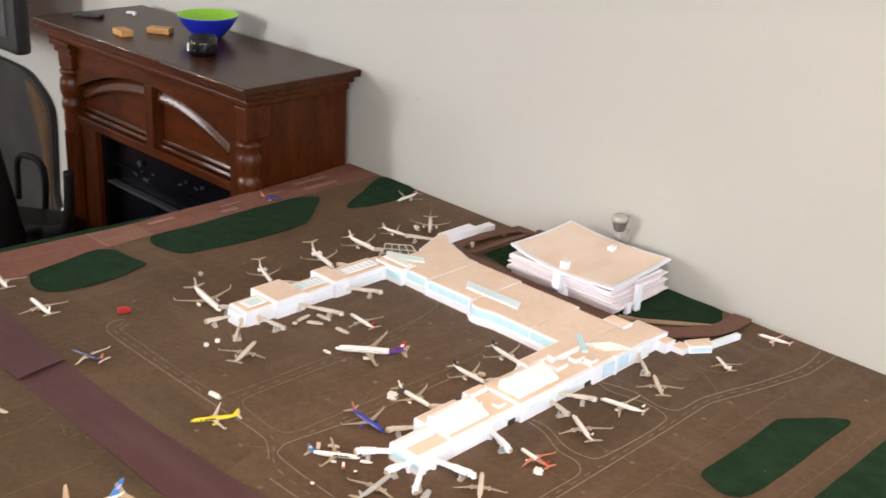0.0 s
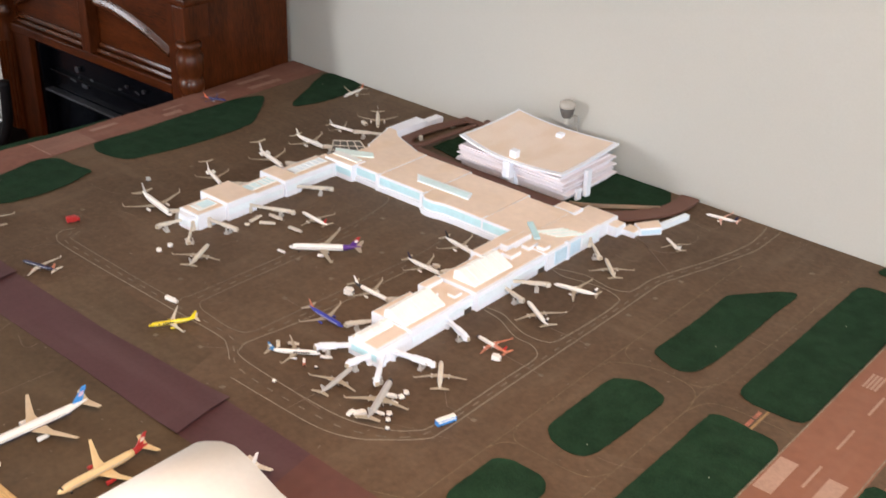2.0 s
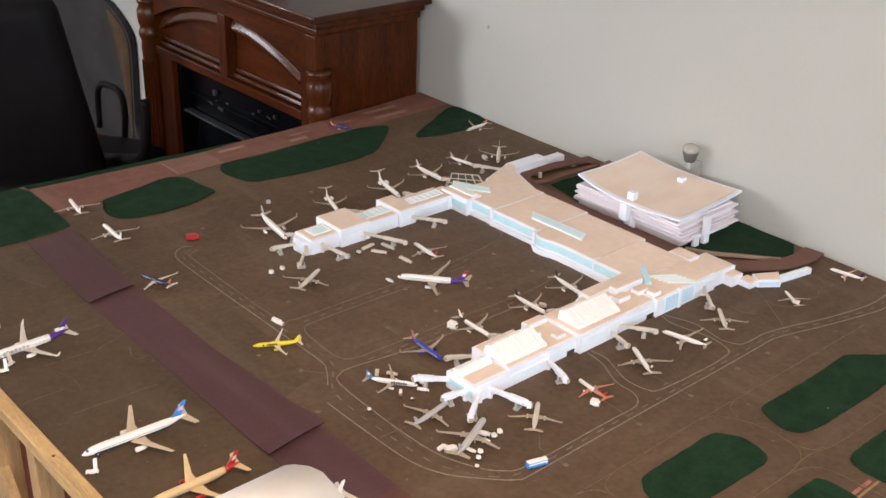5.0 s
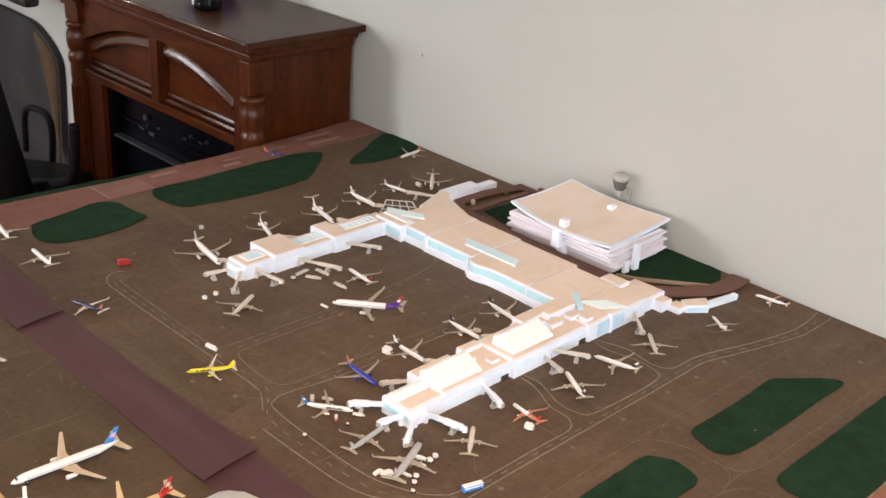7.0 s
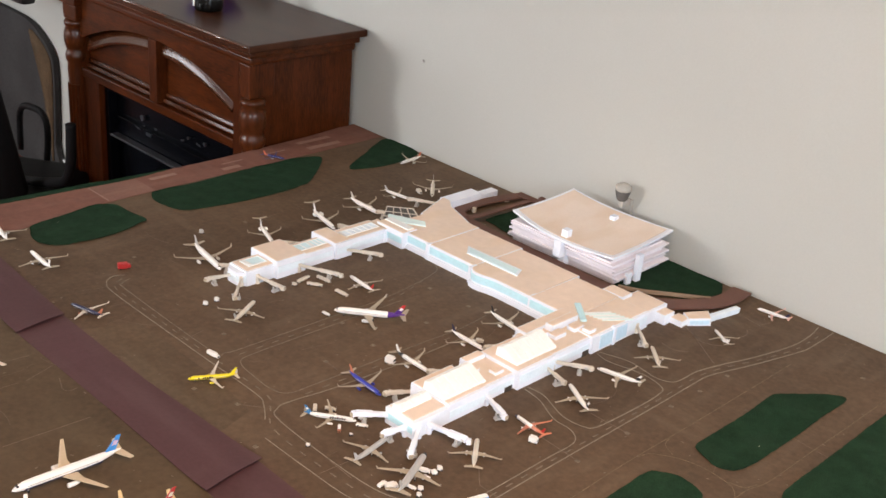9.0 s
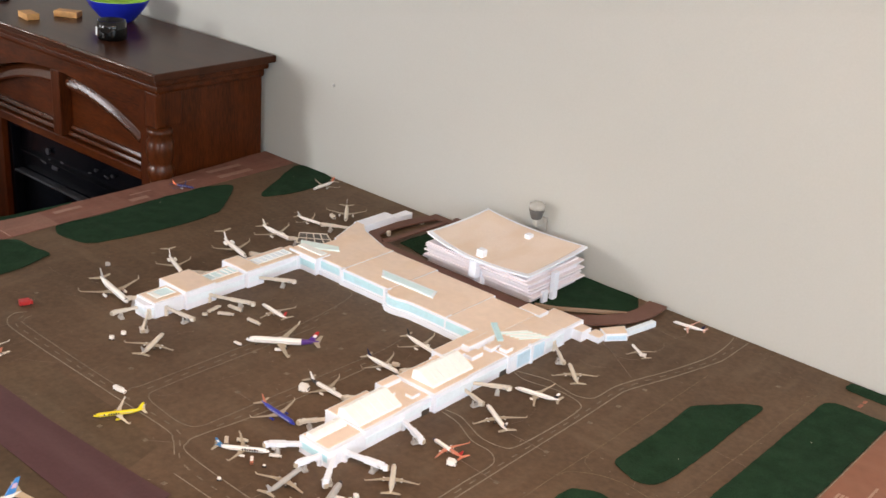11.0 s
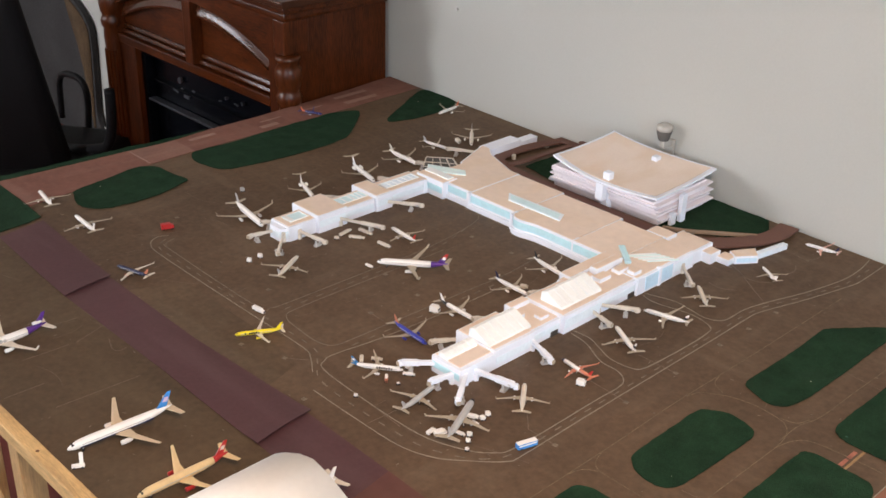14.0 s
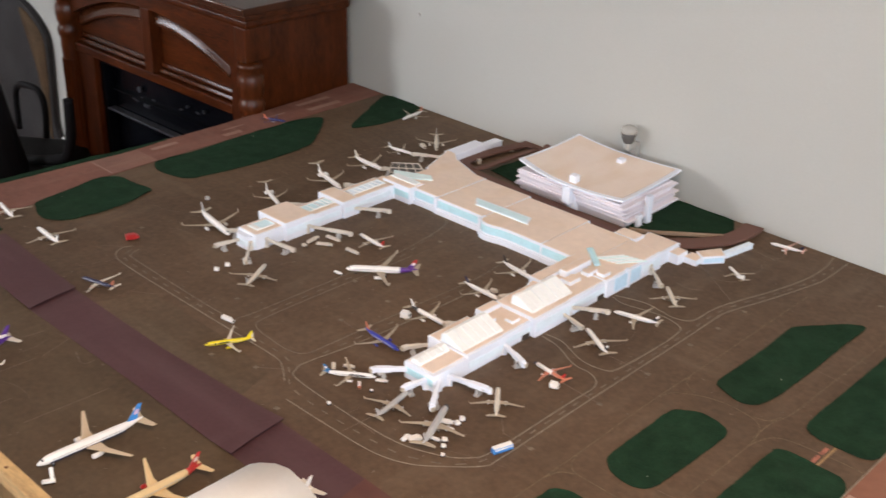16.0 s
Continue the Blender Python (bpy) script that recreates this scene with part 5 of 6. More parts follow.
def jet_bridge(x0, y0, x1, y1, m=None, white=False):
    """From the pier wall at (x0, y0) to the cab at (x1, y1)."""
    m = m or (M_FOAM if white else M_BRIDGE)
    b = thing("jet_bridge", "white model jet bridge reaching from the pier" if white else "beige model jet bridge reaching from the pier", "jet bridge", "jet bridges")
    a, c = Vector((x0, y0)), Vector((x1, y1))
    d = (c - a).normalized()
    n = Vector((-d.y, d.x))
    L = (c - a).length
    za, zb = TZ + 0.012, TZ + 0.010

    def put(bm, along, z=0.0, turn=0.0):
        p = a + d * along
        bm.transform(Matrix.Translation((p.x, p.y, z)) @ Matrix.Rotation(math.atan2(d.y, d.x) + turn, 4, "Z"))
        return bm

    w = 0.0038 if white else 0.0021
    part("rotunda", put(lathe([(0.0045, 0), (0.0045, 0.012), (0.0042, 0.0121), (0.0042, 0.019), (0.003, 0.020)], 12), 0.0, TZ), m, b)
    part("tunnel", put(boxed(0.0, L * 0.58, -w * 0.85, w * 0.85, 0.0004, 0.0074 if white else 0.0060, 0.0006), 0.0, za), m, b)
    part("tunnel", put(boxed(L * 0.50, L * 0.95, -w * 1.1, w * 1.1, -0.0004, 0.0082 if white else 0.0067, 0.0006), 0.0, za), m, b)
    part("cab", put(boxed(-0.0036, 0.0036, -0.0038, 0.0038, 0, 0.0088 if white else 0.0078, 0.0009), L, zb, 0.5), m, b)
    part("support", put(boxed(L * 0.72 - 0.0018, L * 0.72 + 0.0018, -0.006, -0.004, 0, za - TZ), 0.0, TZ), M_GREY, b)
    part("support", put(boxed(L * 0.72 - 0.0018, L * 0.72 + 0.0018, 0.004, 0.006, 0, za - TZ), 0.0, TZ), M_GREY, b)
    part("wheel_truck", put(boxed(L * 0.72 - 0.004, L * 0.72 + 0.004, -0.0075, 0.0075, 0, 0.004, 0.0005), 0.0, TZ), M_GREY, b)
    bm = boxed(-0.010, 0.0, -0.0018, 0.0018, 0.0, 0.0015)
    bm.transform(pose(0, 0, 0, 0, 42, 0))
    part("service_stair", put(bm, L * 0.90, TZ + 0.0095, 1.35), M_GREY, b)
    part("hood", put(boxed(0.0031, 0.0056, -0.0034, 0.0034, 0.0008, 0.0072, 0.0007), L, zb, 0.5), M_WING, b, "grey folding hood")
    return b


jet_bridge(0.600, -0.806, 0.588, -0.858)
jet_bridge(0.625, -0.806, 0.680, -0.860)
jet_bridge(0.634, -0.775, 0.700, -0.766)
jet_bridge(0.640, -0.680, 0.722, -0.642)
jet_bridge(0.634, -0.560, 0.696, -0.515)
jet_bridge(0.578, -0.775, 0.553, -0.802)
jet_bridge(0.574, -0.600, 0.528, -0.648)
jet_bridge(0.574, -0.470, 0.535, -0.487)
jet_bridge(0.560, -0.350, 0.524, -0.366)
jet_bridge(0.566, -0.225, 0.508, -0.257)
jet_bridge(1.148, -0.900, 1.108, -0.942, white=True)
jet_bridge(1.186, -0.906, 1.178, -0.944, white=True)
jet_bridge(1.203, -0.893, 1.243, -0.950, white=True)
jet_bridge(1.204, -0.872, 1.272, -0.856, white=True)
jet_bridge(1.203, -0.742, 1.260, -0.762, white=True)
jet_bridge(1.198, -0.590, 1.250, -0.604)
jet_bridge(1.196, -0.566, 1.250, -0.530)
jet_bridge(1.205, -0.335, 1.258, -0.382)
jet_bridge(1.124, -0.815, 1.094, -0.862)
jet_bridge(1.113, -0.735, 1.088, -0.758)
jet_bridge(1.116, -0.580, 1.090, -0.622)
jet_bridge(1.100, -0.505, 1.086, -0.522)

# ---- ground vehicles ----


def vehicle(x, y, head, L, w, h, body, label, roof=None, kind="van", cab=True):
    v = thing("model_" + kind, label, kind, "ground vehicles", m=pose(x, y, TZ + 0.0002, 0, 0, head))
    part("body", boxed(-L / 2, L / 2 if not cab else L * 0.30, -w / 2, w / 2, 0.0016, h, 0.0005), body, v)
    if cab:
        part("cab", boxed(L * 0.31, L / 2, -w * 0.46, w * 0.46, 0.0016, h * 0.8, 0.0006), body, v)
        part("windscreen", boxed(L / 2 - 0.0004, L / 2 + 0.0003, -w * 0.38, w * 0.38, h * 0.45, h * 0.72), M_BLACK, v)
    if roof:
        part("roof", boxed(-L / 2 + 0.0006, (L / 2 if not cab else L * 0.30) - 0.0006, -w / 2 + 0.0004, w / 2 - 0.0004, h, h + 0.0012), roof, v)
    for sx in (-0.32, 0.34):
        for s in (1, -1):
            part("wheel", lathe([(0.0016, -0.0006), (0.0016, 0.0006)], 8, "y", at=(sx * L, s * w * 0.45, 0.0016)), M_BLACK, v)
    return v


vehicle(0.434, -0.942, 72, 0.024, 0.010, 0.011, M_RED, "small red model fire truck on the tarmac", M_RED, "truck")
vehicle(0.813, -0.998, 8, 0.026, 0.0065, 0.007, M_WHITE, "small white model van on the service road", M_WHITE, "van")
bus = vehicle(1.372, -0.941, 73, 0.032, 0.0085, 0.0095, M_SKYB, "blue model bus with a white roof on the service road", M_WHITE, "bus", False)
part("window_stripe", boxed(-0.0145, 0.0145, -0.0045, 0.0045, 0.0062, 0.0084), M_WHITE, bus)
CART = "tiny white model service cart on the apron"
for x, y, h, L, w, ht in ((0.652, -0.904, 45, 0.009, 0.007, 0.008), (0.651, -0.879, 45, 0.009, 0.007, 0.008), (1.117, -1.039, 45, 0.006, 0.005, 0.005), (1.111, -0.929, 45, 0.009, 0.007, 0.007), (1.135, -0.970, 40, 0.005, 0.004, 0.004), (1.258, -1.018, 99, 0.016, 0.006, 0.006), (1.270, -1.011, 71, 0.018, 0.010, 0.008)):
    vehicle(x, y, h, L, w, ht, M_WHITE, CART, None, "cart")
for x, y, h, L, w, ht in ((1.272, -0.948, 28, 0.019, 0.0065, 0.0065), (1.285, -0.940, 69, 0.008, 0.007, 0.007), (1.283, -0.927, 51, 0.008, 0.007, 0.007), (1.286, -0.956, 27, 0.011, 0.004, 0.004), (1.290, -0.990, 15, 0.015, 0.005, 0.005), (1.300, -0.982, 45, 0.008, 0.007, 0.006), (1.309, -0.994, 45, 0.007, 0.006, 0.006), (1.322, -1.009, 45, 0.006, 0.005, 0.005)):
    vehicle(x, y, h, L, w, ht, M_WHITE, CART, None, "cart")
for x, y, h, L in ((0.675, -0.696, 101, 0.033), (0.706, -0.693, 35, 0.031), (0.699, -0.665, 7, 0.034), (0.765, -0.675, 5, 0.032), (0.683, -0.724, 49, 0.010)):
    vehicle(x, y, h, L, 0.0062, 0.0062, M_BRIDGE, "cream model baggage cart by the far pier", None, "cart")
vehicle(0.812, -0.752, 5, 0.018, 0.005, 0.005, M_WHITE, "white model tow tug at an airliner's nose", None, "truck")
vehicle(1.048, -0.970, -42, 0.018, 0.006, 0.008, M_CREAM, "cream model catering truck beside the airliner", None, "truck")
vehicle(1.062, -0.950, 35, 0.018, 0.005, 0.006, M_CREAM, "cream model belt loader beside the airliner", None, "truck")
vehicle(1.114, -0.976, -43, 0.016, 0.005, 0.006, M_RUST, "brown and white model fuel truck under the wing", M_WHITE, "truck")
vehicle(1.127, -0.941, 35, 0.019, 0.005, 0.005, M_WHITE, "white model tow tug at an airliner's nose", None, "truck")
vehicle(1.010, -0.775, 20, 0.016, 0.012, 0.012, M_WHITE, "white model catering truck by a tail", None, "truck")
vehicle(1.322, -0.762, 20, 0.014, 0.010, 0.010, M_WHITE, "white model service truck by a wing", None, "truck")
vehicle(1.055, -0.600, 30, 0.014, 0.007, 0.008, M_BRIDGE, "cream model service truck by a wing", None, "truck")
vehicle(0.470, -0.188, -20, 0.020, 0.008, 0.009, M_BRIDGE, "cream model service truck by a wing", None, "truck")
vehicle(0.536, -1.372, 0, 0.012, 0.012, 0.014, M_WHITE, "white model cargo loader on the tarmac", None, "truck")


def stairs(x, y, head, m=M_WHITE):
    s = thing("passenger_stairs", "white model boarding stairs at an airliner's nose", "stairs", "boarding stairs", m=pose(x, y, TZ + 0.0002, 0, 0, head))
    bm = boxed(-0.0022, 0.0022, -0.0026, 0.0026, -0.009, 0.009, 0.0004)
    bm.transform(pose(-0.003, 0, 0.0115, 0, 22, 0))
    part("flight", bm, m, s)
    part("base", boxed(-0.010, -0.004, -0.004, 0.013, 0.0016, 0.0055, 0.0006), m, s)
    for u in (-0.001, 0.010):
        part("wheel", lathe([(0.0016, -0.0105), (0.0016, -0.0035)], 8, "x", at=(0, u, 0.0016)), M_BLACK, s)


stairs(0.995, -1.418, 150)
stairs(0.670, -1.410, 160)
stairs(0.655, -1.400, 200, M_BRIDGE)
for x, y in ((0.38, -0.73), (0.90, -0.435)):
    vehicle(x, y, 70, 0.009, 0.005, 0.010, M_GREY, "tiny grey model tug on the tarmac", None, "cart")

# ---- fireplace ----
fire = thing("fireplace_mantel", "dark cherry-wood electric fireplace mantel with carved arch panels", "fireplace")
FY = -0.305
part("mantel_top", boxed(-1.012, 0.042, -0.366, 0.012, 1.003, 1.022, 0.004), M_CHERRYT, fire, "dark glossy mantel top")
part("edge_bead", tube([(-1.006, -0.3650, 1.0185), (-0.32, -0.3650, 1.0185)], 0.0036, 8), M_CHERRYE, fire, "glossy rounded front edge", True)
part("edge_bead", tube([(-0.318, -0.3668, 1.0180), (0.036, -0.3668, 1.0180)], 0.0036, 8), M_CHERRYE, fire, "glossy rounded front edge", True)
part("edge_bead", tube([(-0.994, -0.3535, 1.0000), (0.024, -0.3535, 1.0000)], 0.0032, 8), M_CHERRYE, fire, "glossy rounded front edge", True)
part("moulding", boxed(-1.000, 0.030, -0.354, -0.002, 0.986, 1.003, 0.005), M_CHERRY, fire)
part("moulding", boxed(-0.980, 0.014, -0.340, -0.002, 0.962, 0.986, 0.008), M_CHERRY, fire)
part("side_panel", boxed(-0.060, 0.0, -0.298, -0.002, 0.0, 0.962), M_CHERRYV, fire)
part("side_panel", boxed(-0.955, -0.890, -0.280, -0.002, 0.0, 0.962), M_CHERRYV, fire)
part("back_panel", boxed(-0.890, -0.060, -0.05, -0.002, 0.0, 0.962), M_CHERRYV, fire)
# front frame round the arch panels and the firebox
XA, XB, XM = -0.890, -0.108, -0.485


def arch_z(x):
    u = (x - XM) / (XB - XM)
    return 0.836 + 0.078 * (1 - abs(u) ** 2.1)


bm = bmesh.new()
N = 28
for i in range(N):
    xa, xb = XA + (XB - XA) * i / N, XA + (XB - XA) * (i + 1) / N
    vs = [bm.verts.new((x, y, z)) for y in (FY, -0.27) for x, z in ((xa, arch_z(xa)), (xb, arch_z(xb)), (xb, 0.962), (xa, 0.962))]
    bm.faces.new(vs[:4])
    bm.faces.new(vs[4:][::-1])
    bm.faces.new((vs[0], vs[4], vs[5], vs[1]))
bmesh.ops.remove_doubles(bm, verts=bm.verts[:], dist=1e-5)
bmesh.ops.recalc_face_normals(bm, faces=bm.faces[:])
part("frieze", bm, M_CHERRY, fire, "arched frieze board")
part("divider", boxed(XM - 0.020, XM + 0.020, FY - 0.004, -0.265, 0.735, 0.914, 0.003), M_CHERRYV, fire)
part("panel", boxed(XA, XB, -0.276, -0.262, 0.735, 0.960), M_CHERRY, fire, "recessed arch panel")
for lo, hi in ((XA + 0.006, XM - 0.026), (XM + 0.026, XB - 0.006)):
    # a raised bolection moulding whose outer slope faces forward and up
    bm = bmesh.new()
    prof3 = ((-0.277, -0.001), (-0.2800, -0.006), (-0.2818, -0.0075), (-0.2870, -0.0140), (-0.2918, -0.0225), (-0.2952, -0.0320), (-0.2968, -0.0400), (-0.2930, -0.043), (-0.277, -0.045))
    rws = []
    for i in range(25):
        x = lo + (hi - lo) * i / 24
        sl = (arch_z(x + 0.001) - arch_z(x - 0.001)) / 0.002
        nx, nz = -sl / math.hypot(1, sl), 1 / math.hypot(1, sl)
        rws.append([bm.verts.new((min(max(x + nx * q, lo), hi), y, arch_z(x) + nz * q)) for y, q in prof3])
    for p, q in zip(rws, rws[1:]):
        for k in range(len(prof3) - 1):
            bm.faces.new((p[k], q[k], q[k + 1], p[k + 1]))
    bmesh.ops.recalc_face_normals(bm, faces=bm.faces[:])
    part("arch_bead", bm, M_CHERRYG, fire, "glossy raised arch moulding", True)
    # two stepped mouldings under the panel, each with a flat slope that faces forward and up
    for y, z in ((-0.281, 0.764), (-0.290, 0.749)):
        bm = bmesh.new()
        prf = ((y + 0.012, z), (y, z - 0.001), (y - 0.0030, z - 0.0070), (y - 0.0034, z - 0.0100), (y + 0.012, z - 0.0110))
        ends = [[bm.verts.new((x, p, q)) for p, q in prf] for x in (lo, hi)]
        for i in range(5):
            bm.faces.new((ends[0][i], ends[0][(i + 1) % 5], ends[1][(i + 1) % 5], ends[1][i]))
        bm.faces.new(ends[0])
        bm.faces.new(ends[1][::-1])
        bmesh.ops.recalc_face_normals(bm, faces=bm.faces[:])
        part("sill_bead", bm, M_CHERRYS, fire, "glossy stepped moulding")
part("rail", boxed(XA, XB, FY - 0.002, -0.262, 0.708, 0.735, 0.004), M_CHERRY, fire)
part("stile", boxed(-0.925, XA, FY, -0.26, 0.0, 0.962), M_CHERRYV, fire)
part("stile", boxed(XB, -0.010, FY, -0.26, 0.0, 0.962), M_CHERRYV, fire)
part("post", boxed(-0.889, -0.798, FY + 0.003, -0.25, 0.0, 0.708), M_CHERRYV, fire)
part("plinth", boxed(-0.985, 0.03, -0.36, -0.002, 0.0, 0.09, 0.004), M_CHERRY, fire)


def column(x, cy):
    c = part("column", lathe([(0.026, 0.090), (0.030, 0.11), (0.026, 0.13), (0.026, 0.69), (0.028, 0.72), (0.026, 0.745), (0.031, 0.755), (0.033, 0.768), (0.029, 0.780), (0.026, 0.786), (0.031, 0.798), (0.034, 0.818), (0.033, 0.840), (0.026, 0.856), (0.031, 0.862), (0.032, 0.870), (0.028, 0.876)], 24, at=(x, cy, 0)), M_CHERRYC, fire, "turned column", True)
    part("capital", boxed(x - 0.036, min(x + 0.036, 0.006), cy - 0.016, -0.26, 0.876, 0.962, 0.003), M_CHERRYV, c)
    for k in range(7):
        t = math.pi * (0.1 + 0.8 * k / 6)
        part("flute", tube([(x - 0.026 * math.cos(t), cy - 0.026 * math.sin(t), 0.15), (x - 0.026 * math.cos(t), cy - 0.026 * math.sin(t), 0.68)], 0.0042, 6), M_CHERRYV, c)


column(-0.002, -0.322)
column(-0.918, -0.306)
for k, (x, y, z0, z1) in enumerate(((-0.978, -0.338, 0.944, 0.962), (-0.966, -0.330, 0.924, 0.944), (-0.952, -0.325, 0.886, 0.924))):
    part("corbel", boxed(x, -0.866 - 0.004 * k, y, -0.262, z0, z1, 0.004), M_CHERRYV, fire)
firebox = thing("firebox", "black electric firebox insert with pewter trim bars", "firebox")
part("surround", boxed(-0.798, -0.108, -0.255, -0.240, 0.095, 0.708), M_FIREBOX, firebox)
part("frame_bar", boxed(-0.798, -0.108, -0.285, -0.256, 0.690, 0.7075, 0.003), M_FIREBOX, firebox)
part("frame_bar", boxed(-0.798, -0.776, -0.285, -0.256, 0.095, 0.689, 0.003), M_FIREBOX, firebox)
part("trim_bar", boxed(-0.776, -0.108, -0.284, -0.258, 0.546, 0.553, 0.002), M_GREYTRIM, firebox, "pewter trim bar")
part("trim_bar", boxed(-0.776, -0.108, -0.270, -0.256, 0.610, 0.614, 0.001), M_FIREBOX, firebox)
# small metal pieces added in place of the glints inside the firebox
part("glint_plate", boxed(-0.612, -0.584, -0.260, -0.2555, 0.590, 0.600, 0.001), M_GREYTRIM, firebox, "small pewter plate standing in for a bright glint")
for x, z, w, tilt in ((-0.66, 0.600, 0.030, 12), (-0.63, 0.612, 0.022, -20), (-0.585, 0.606, 0.018, 30), (-0.56, 0.622, 0.014, 5), (-0.42, 0.630, 0.016, -15), (-0.34, 0.640, 0.020, 10)):
    bm = boxed(-w / 2, w / 2, -0.0015, 0.0015, -0.0022, 0.0022, 0.0008)
    bm.transform(pose(x, -0.2572, z, 0, tilt, 0))
    part("glint_chip", bm, M_GREYTRIM, firebox, "small pewter chip standing in for a glint")
for x, z, r in ((-0.62, 0.642, 0.010), (-0.38, 0.650, 0.005), (-0.30, 0.655, 0.006)):
    part("knob", lathe([(r, -0.266), (r * 0.9, -0.262), (r * 0.5, -0.2555)], 12, "y", at=(x, 0, z)), M_GREYTRIM, firebox)

# ---- on the mantel ----
MT = 1.022
bowl = thing("bowl", "cobalt-blue plastic bowl with a lime-green inside", "bowl")
bx, by = -0.500, -0.092
part("shell", lathe([(0.036, 0.0), (0.042, 0.004), (0.055, 0.018), (0.075, 0.042), (0.086, 0.061), (0.087, 0.0635), (0.0845, 0.0635), (0.073, 0.044), (0.053, 0.020), (0.036, 0.010)], 32, at=(bx, by, MT)), M_BOWLB, bowl, "", True)
part("lining", lathe([(0.036, 0.011), (0.0535, 0.0215), (0.0725, 0.0455), (0.0835, 0.0638), (0.0855, 0.0652), (0.0865, 0.0638), (0.0845, 0.0630), (0.074, 0.0435)], 32, at=(bx, by, MT)), M_GREEN, bowl, "lime-green inside", True)
mug = thing("black_cup", "glossy black cup standing before the bowl", "cup")
part("body", lathe([(0.032, 0.0), (0.037, 0.003), (0.039, 0.014), (0.038, 0.034), (0.036, 0.050), (0.033, 0.050), (0.033, 0.012)], 24, at=(-0.320, -0.234, MT)), M_GLOSSB, mug, "", True)
part("rim_chip", boxed(-0.336, -0.330, -0.2730, -0.266, MT + 0.012, MT + 0.034, 0.001), M_TRIM, mug, "pale mark")
for x, y, a, L in ((-0.615, -0.178, 33, 0.068), (-0.645, -0.280, -8, 0.062)):
    bm = boxed(-L / 2, L / 2, -0.018, 0.018, 0, 0.017, 0.002)
    bm.transform(pose(x, y, MT, 0, 0, a))
    single("wooden_block", bm, M_BLOCK, "small light wooden block lying on the mantel", "wood block", "blocks on the mantel")
bm = boxed(-0.043, 0.043, -0.018, 0.018, 0, 0.012, 0.004)
bm.transform(pose(-0.920, -0.232, MT, 0, 0, 36))
single("remote_control", bm, M_PLASTIC, "black remote control lying on the mantel", "remote control")
bm = tube([(-0.885 + 0.018 * math.cos(t), -0.115 + 0.018 * math.sin(t), MT + 0.005) for t in [0.3 + 0.25 * k for k in range(12)]], 0.0045, 8)
single("white_ring", bm, M_TRIM, "small white plastic curl lying on the mantel", "trinket")

# ---- wall fixtures ----
nl = thing("plug_in_freshener", "plug-in fixture with smoked cup and clear top on the wall", "plug-in light")
part("outlet_plate", boxed(0.914, 0.940, -0.009, -0.002, 0.815, 0.850, 0.002), M_DOME, nl)
part("cup", lathe([(0.010, 0.852), (0.0125, 0.856), (0.0165, 0.871), (0.017, 0.874)], 20, at=(0.927, -0.030, 0)), M_SMOKE, nl, "smoked grey cup", True)
part("dome", lathe([(0.0165, 0.8742), (0.0178, 0.879), (0.017, 0.885), (0.011, 0.889), (0.004, 0.890)], 20, at=(0.927, -0.030, 0)), M_DOME, nl, "pale translucent top", True)
part("stem", boxed(0.921, 0.933, -0.034, -0.004, 0.835, 0.8515, 0.002), M_DOME, nl)
single("wall_nail", lathe([(0.004, -0.006), (0.004, -0.003), (0.0015, -0.0028), (0.0015, 0.001)], 10, "y", at=(0.253, wall_y(0.253), 0.989)), M_GREY, "small nail head in the wall", "nail")

# ---- beyond the table's far end ----
chair = thing("office_chair", "black leather office chair with curved arms beside the fireplace", "chair")


def cushion(x0, x1, y0, y1, z0, z1, b=0.03):
    return boxed(x0, x1, y0, y1, z0, z1, b)


CX, CY = -0.98, -0.62
bm = cushion(-0.26, 0.26, -0.26, 0.26, 0.32, 0.405, 0.04)
bm.transform(pose(CX, CY, 0, 0, 0, 35))
part("seat", bm, M_LEATHER, chair, "", True)
bm = cushion(-0.31, 0.31, -0.055, 0.055, -0.06, 0.54, 0.05)
bm.transform(pose(0, 0, 0, 6, 0, 57))
bm.transform(Matrix.Translation((-0.975, -0.800, 0.38)) @ Matrix.Rotation(radians(9), 4, Vector((0.86, -0.50, 0.0))))
part("backrest", bm, M_LEATHER, chair, "", True)
arm = smooth_line([(-0.95, -0.5, 0.39), (-0.82, -0.5, 0.425), (-0.70, -0.5, 0.463), (-0.648, -0.5, 0.490), (-0.618, -0.5, 0.545), (-0.608, -0.5, 0.61), (-0.604, -0.5, 0.668)], 5)
part("arm", tube(arm, 0.015, 10), M_LEATHER, chair, "curved black arm", True)
arm = smooth_line([(-1.23, -0.36, 0.38), (-1.21, -0.36, 0.52), (-1.12, -0.36, 0.553), (-1.05, -0.36, 0.545), (-1.03, -0.36, 0.49), (-1.05, -0.36, 0.38)], 5)
part("arm", tube(arm, 0.011, 10), M_LEATHER, chair, "curved black arm", True)
part("gas_post", lathe([(0.03, 0.08), (0.03, 0.33)], 14, at=(CX, CY, 0)), M_PLASTIC, chair)
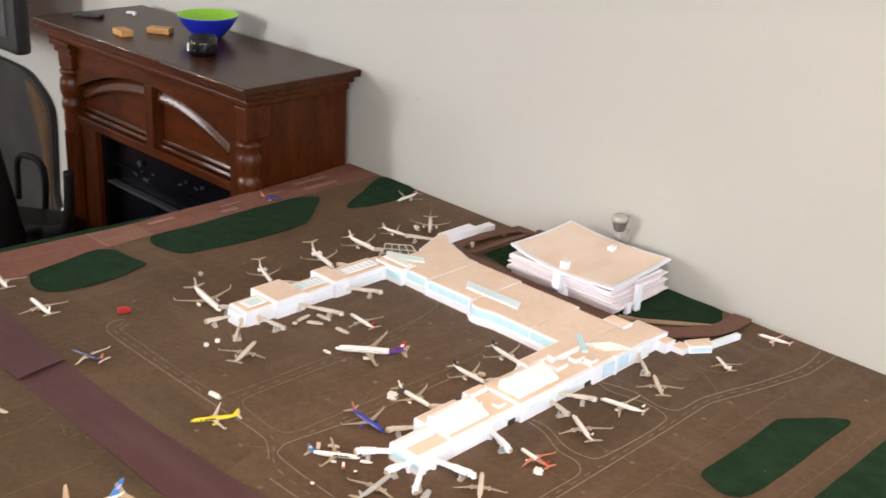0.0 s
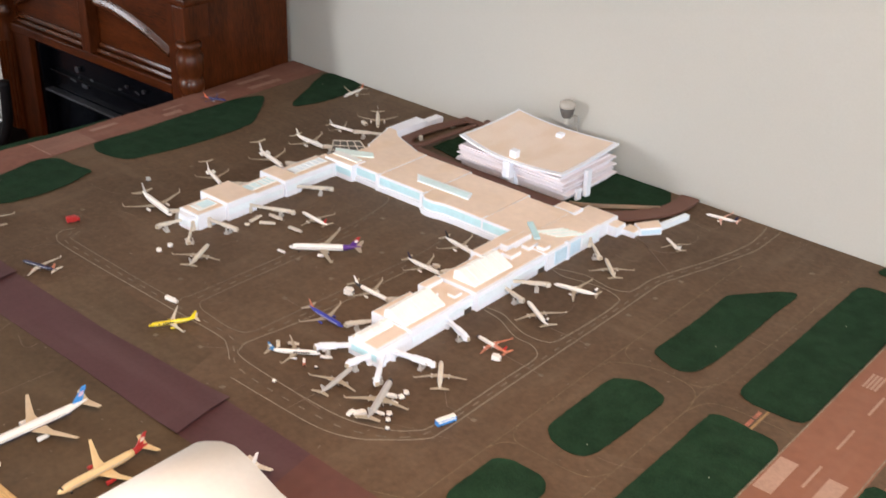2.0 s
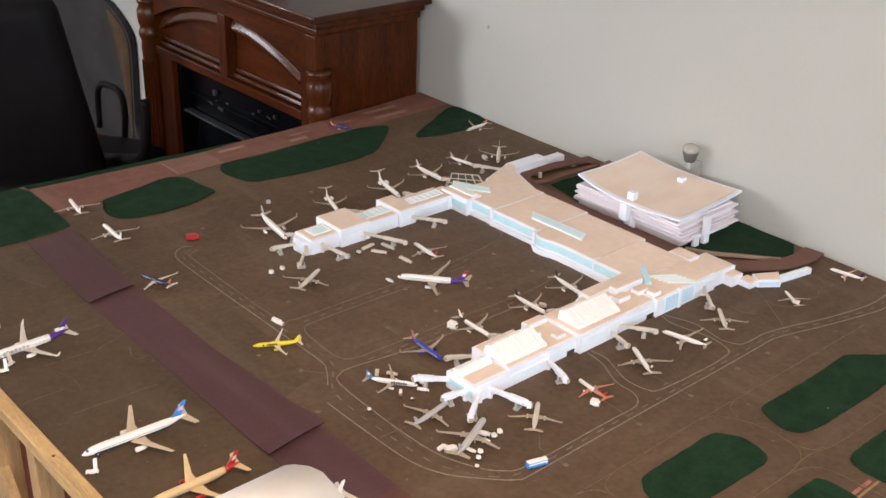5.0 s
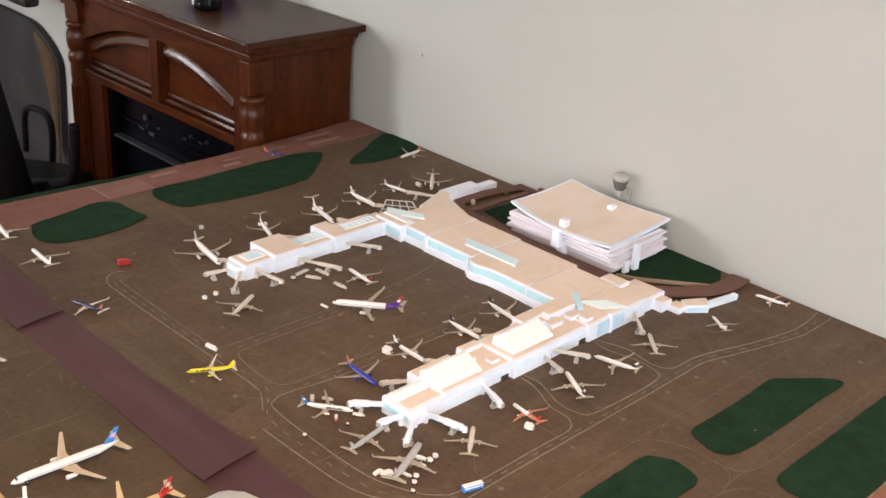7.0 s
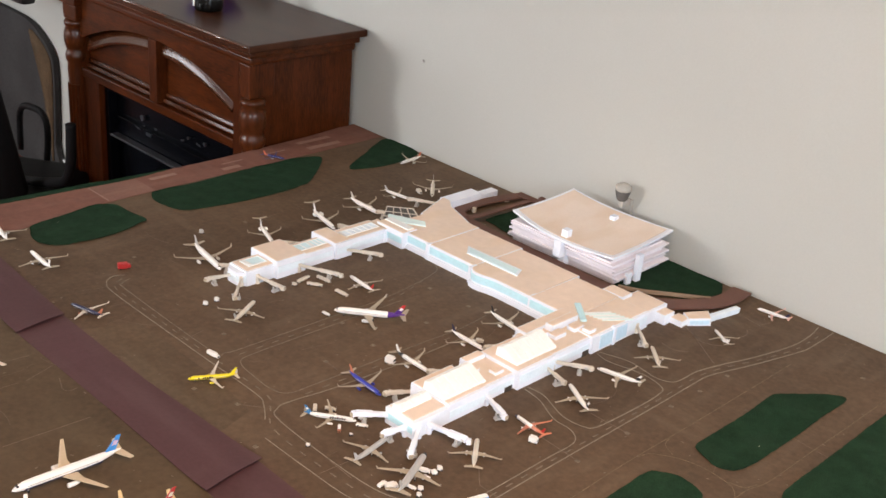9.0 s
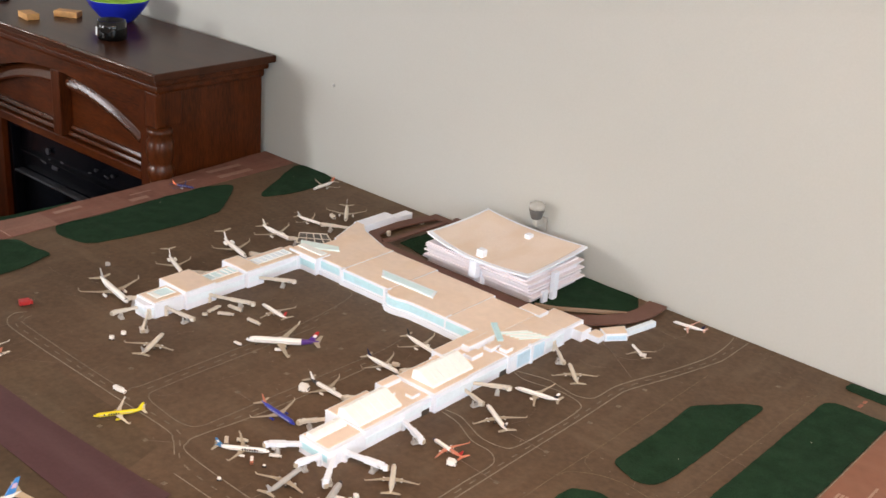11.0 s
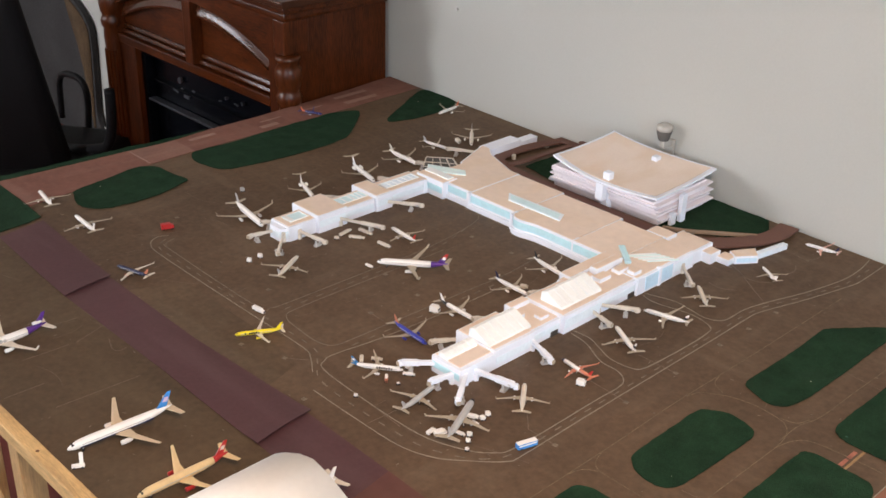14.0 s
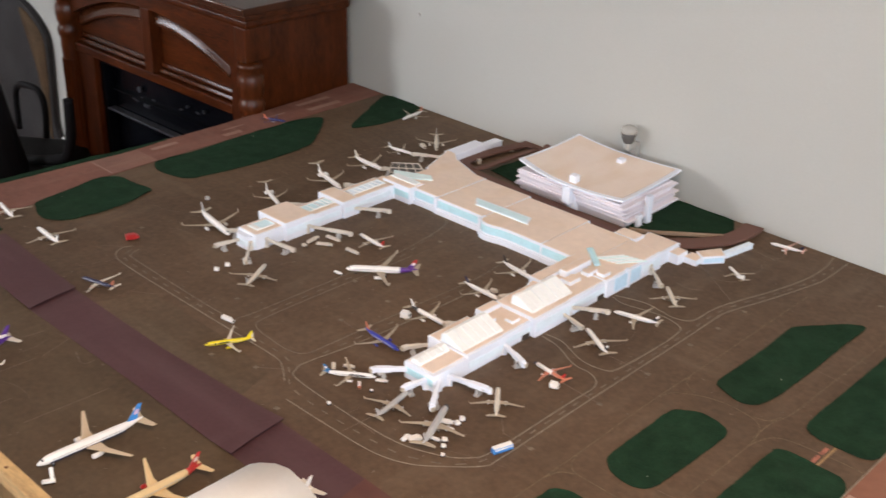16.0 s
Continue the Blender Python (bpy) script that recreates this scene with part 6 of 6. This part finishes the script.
for k in range(5):
    a = 2 * math.pi * k / 5
    part("foot", tube([(CX, CY, 0.10), (CX + 0.30 * math.cos(a), CY + 0.30 * math.sin(a), 0.06)], 0.02, 8), M_PLASTIC, chair)
    part("caster", lathe([(0.028, -0.012), (0.028, 0.012)], 12, "y", at=(CX + 0.30 * math.cos(a), CY + 0.30 * math.sin(a), 0.029)), M_PLASTIC, chair)
tv = thing("television", "black-framed flat television hung on the wall", "television")
part("frame", boxed(-2.40, -1.486, -0.20, -0.14, 0.785, 1.36, 0.02), M_PLASTIC, tv)
part("screen", boxed(-2.34, -1.546, -0.2025, -0.199, 0.845, 1.30), M_SCREEN, tv, "dark grey screen")
part("bracket", boxed(-2.06, -1.96, -0.139, -0.001, 1.0, 1.15), M_PLASTIC, tv)
# added headboard a hand's width off the wall stands in for shade there
M_SLATESHADE = mat("slate_shade", (0.044, 0.042, 0.042), 0.9, 0.3, 6, 160, 0.2, spec=0.15)
M_TANSHADE = mat("tan_shade", (0.098, 0.062, 0.036), 0.85, 0.35, 9, 160, 0.2, spec=0.15)
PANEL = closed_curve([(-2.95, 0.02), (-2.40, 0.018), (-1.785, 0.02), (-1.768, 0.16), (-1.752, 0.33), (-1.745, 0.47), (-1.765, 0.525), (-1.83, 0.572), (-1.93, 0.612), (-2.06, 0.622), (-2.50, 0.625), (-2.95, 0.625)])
# the tan outline copies the warmer border of that shade
SHADE_EDGE = closed_curve([(-1.792, 0.05), (-1.783, 0.16), (-1.765, 0.33), (-1.758, 0.46), (-1.778, 0.515), (-1.84, 0.560), (-1.905, 0.585), (-1.93, 0.575), (-1.90, 0.50), (-1.85, 0.38), (-1.815, 0.22)])
board = thing("headboard", "slate and tan panel standing in for shade on the wall", "headboard")
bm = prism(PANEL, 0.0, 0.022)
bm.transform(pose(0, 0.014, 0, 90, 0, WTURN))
part("panel", bm, M_SLATESHADE, board)
bm = prism(SHADE_EDGE, 0.0222, 0.0262)
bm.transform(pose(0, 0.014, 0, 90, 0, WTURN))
part("shade_edge", bm, M_TANSHADE, board, "tan border of the wall shade", True)
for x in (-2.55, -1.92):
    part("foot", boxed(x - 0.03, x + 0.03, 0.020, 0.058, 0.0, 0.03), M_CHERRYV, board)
single("storage_box", boxed(-2.15, -1.60, -0.52, -0.36, 0.0, 0.09, 0.006), M_IVORY, "pale flat storage box on the floor", "box")
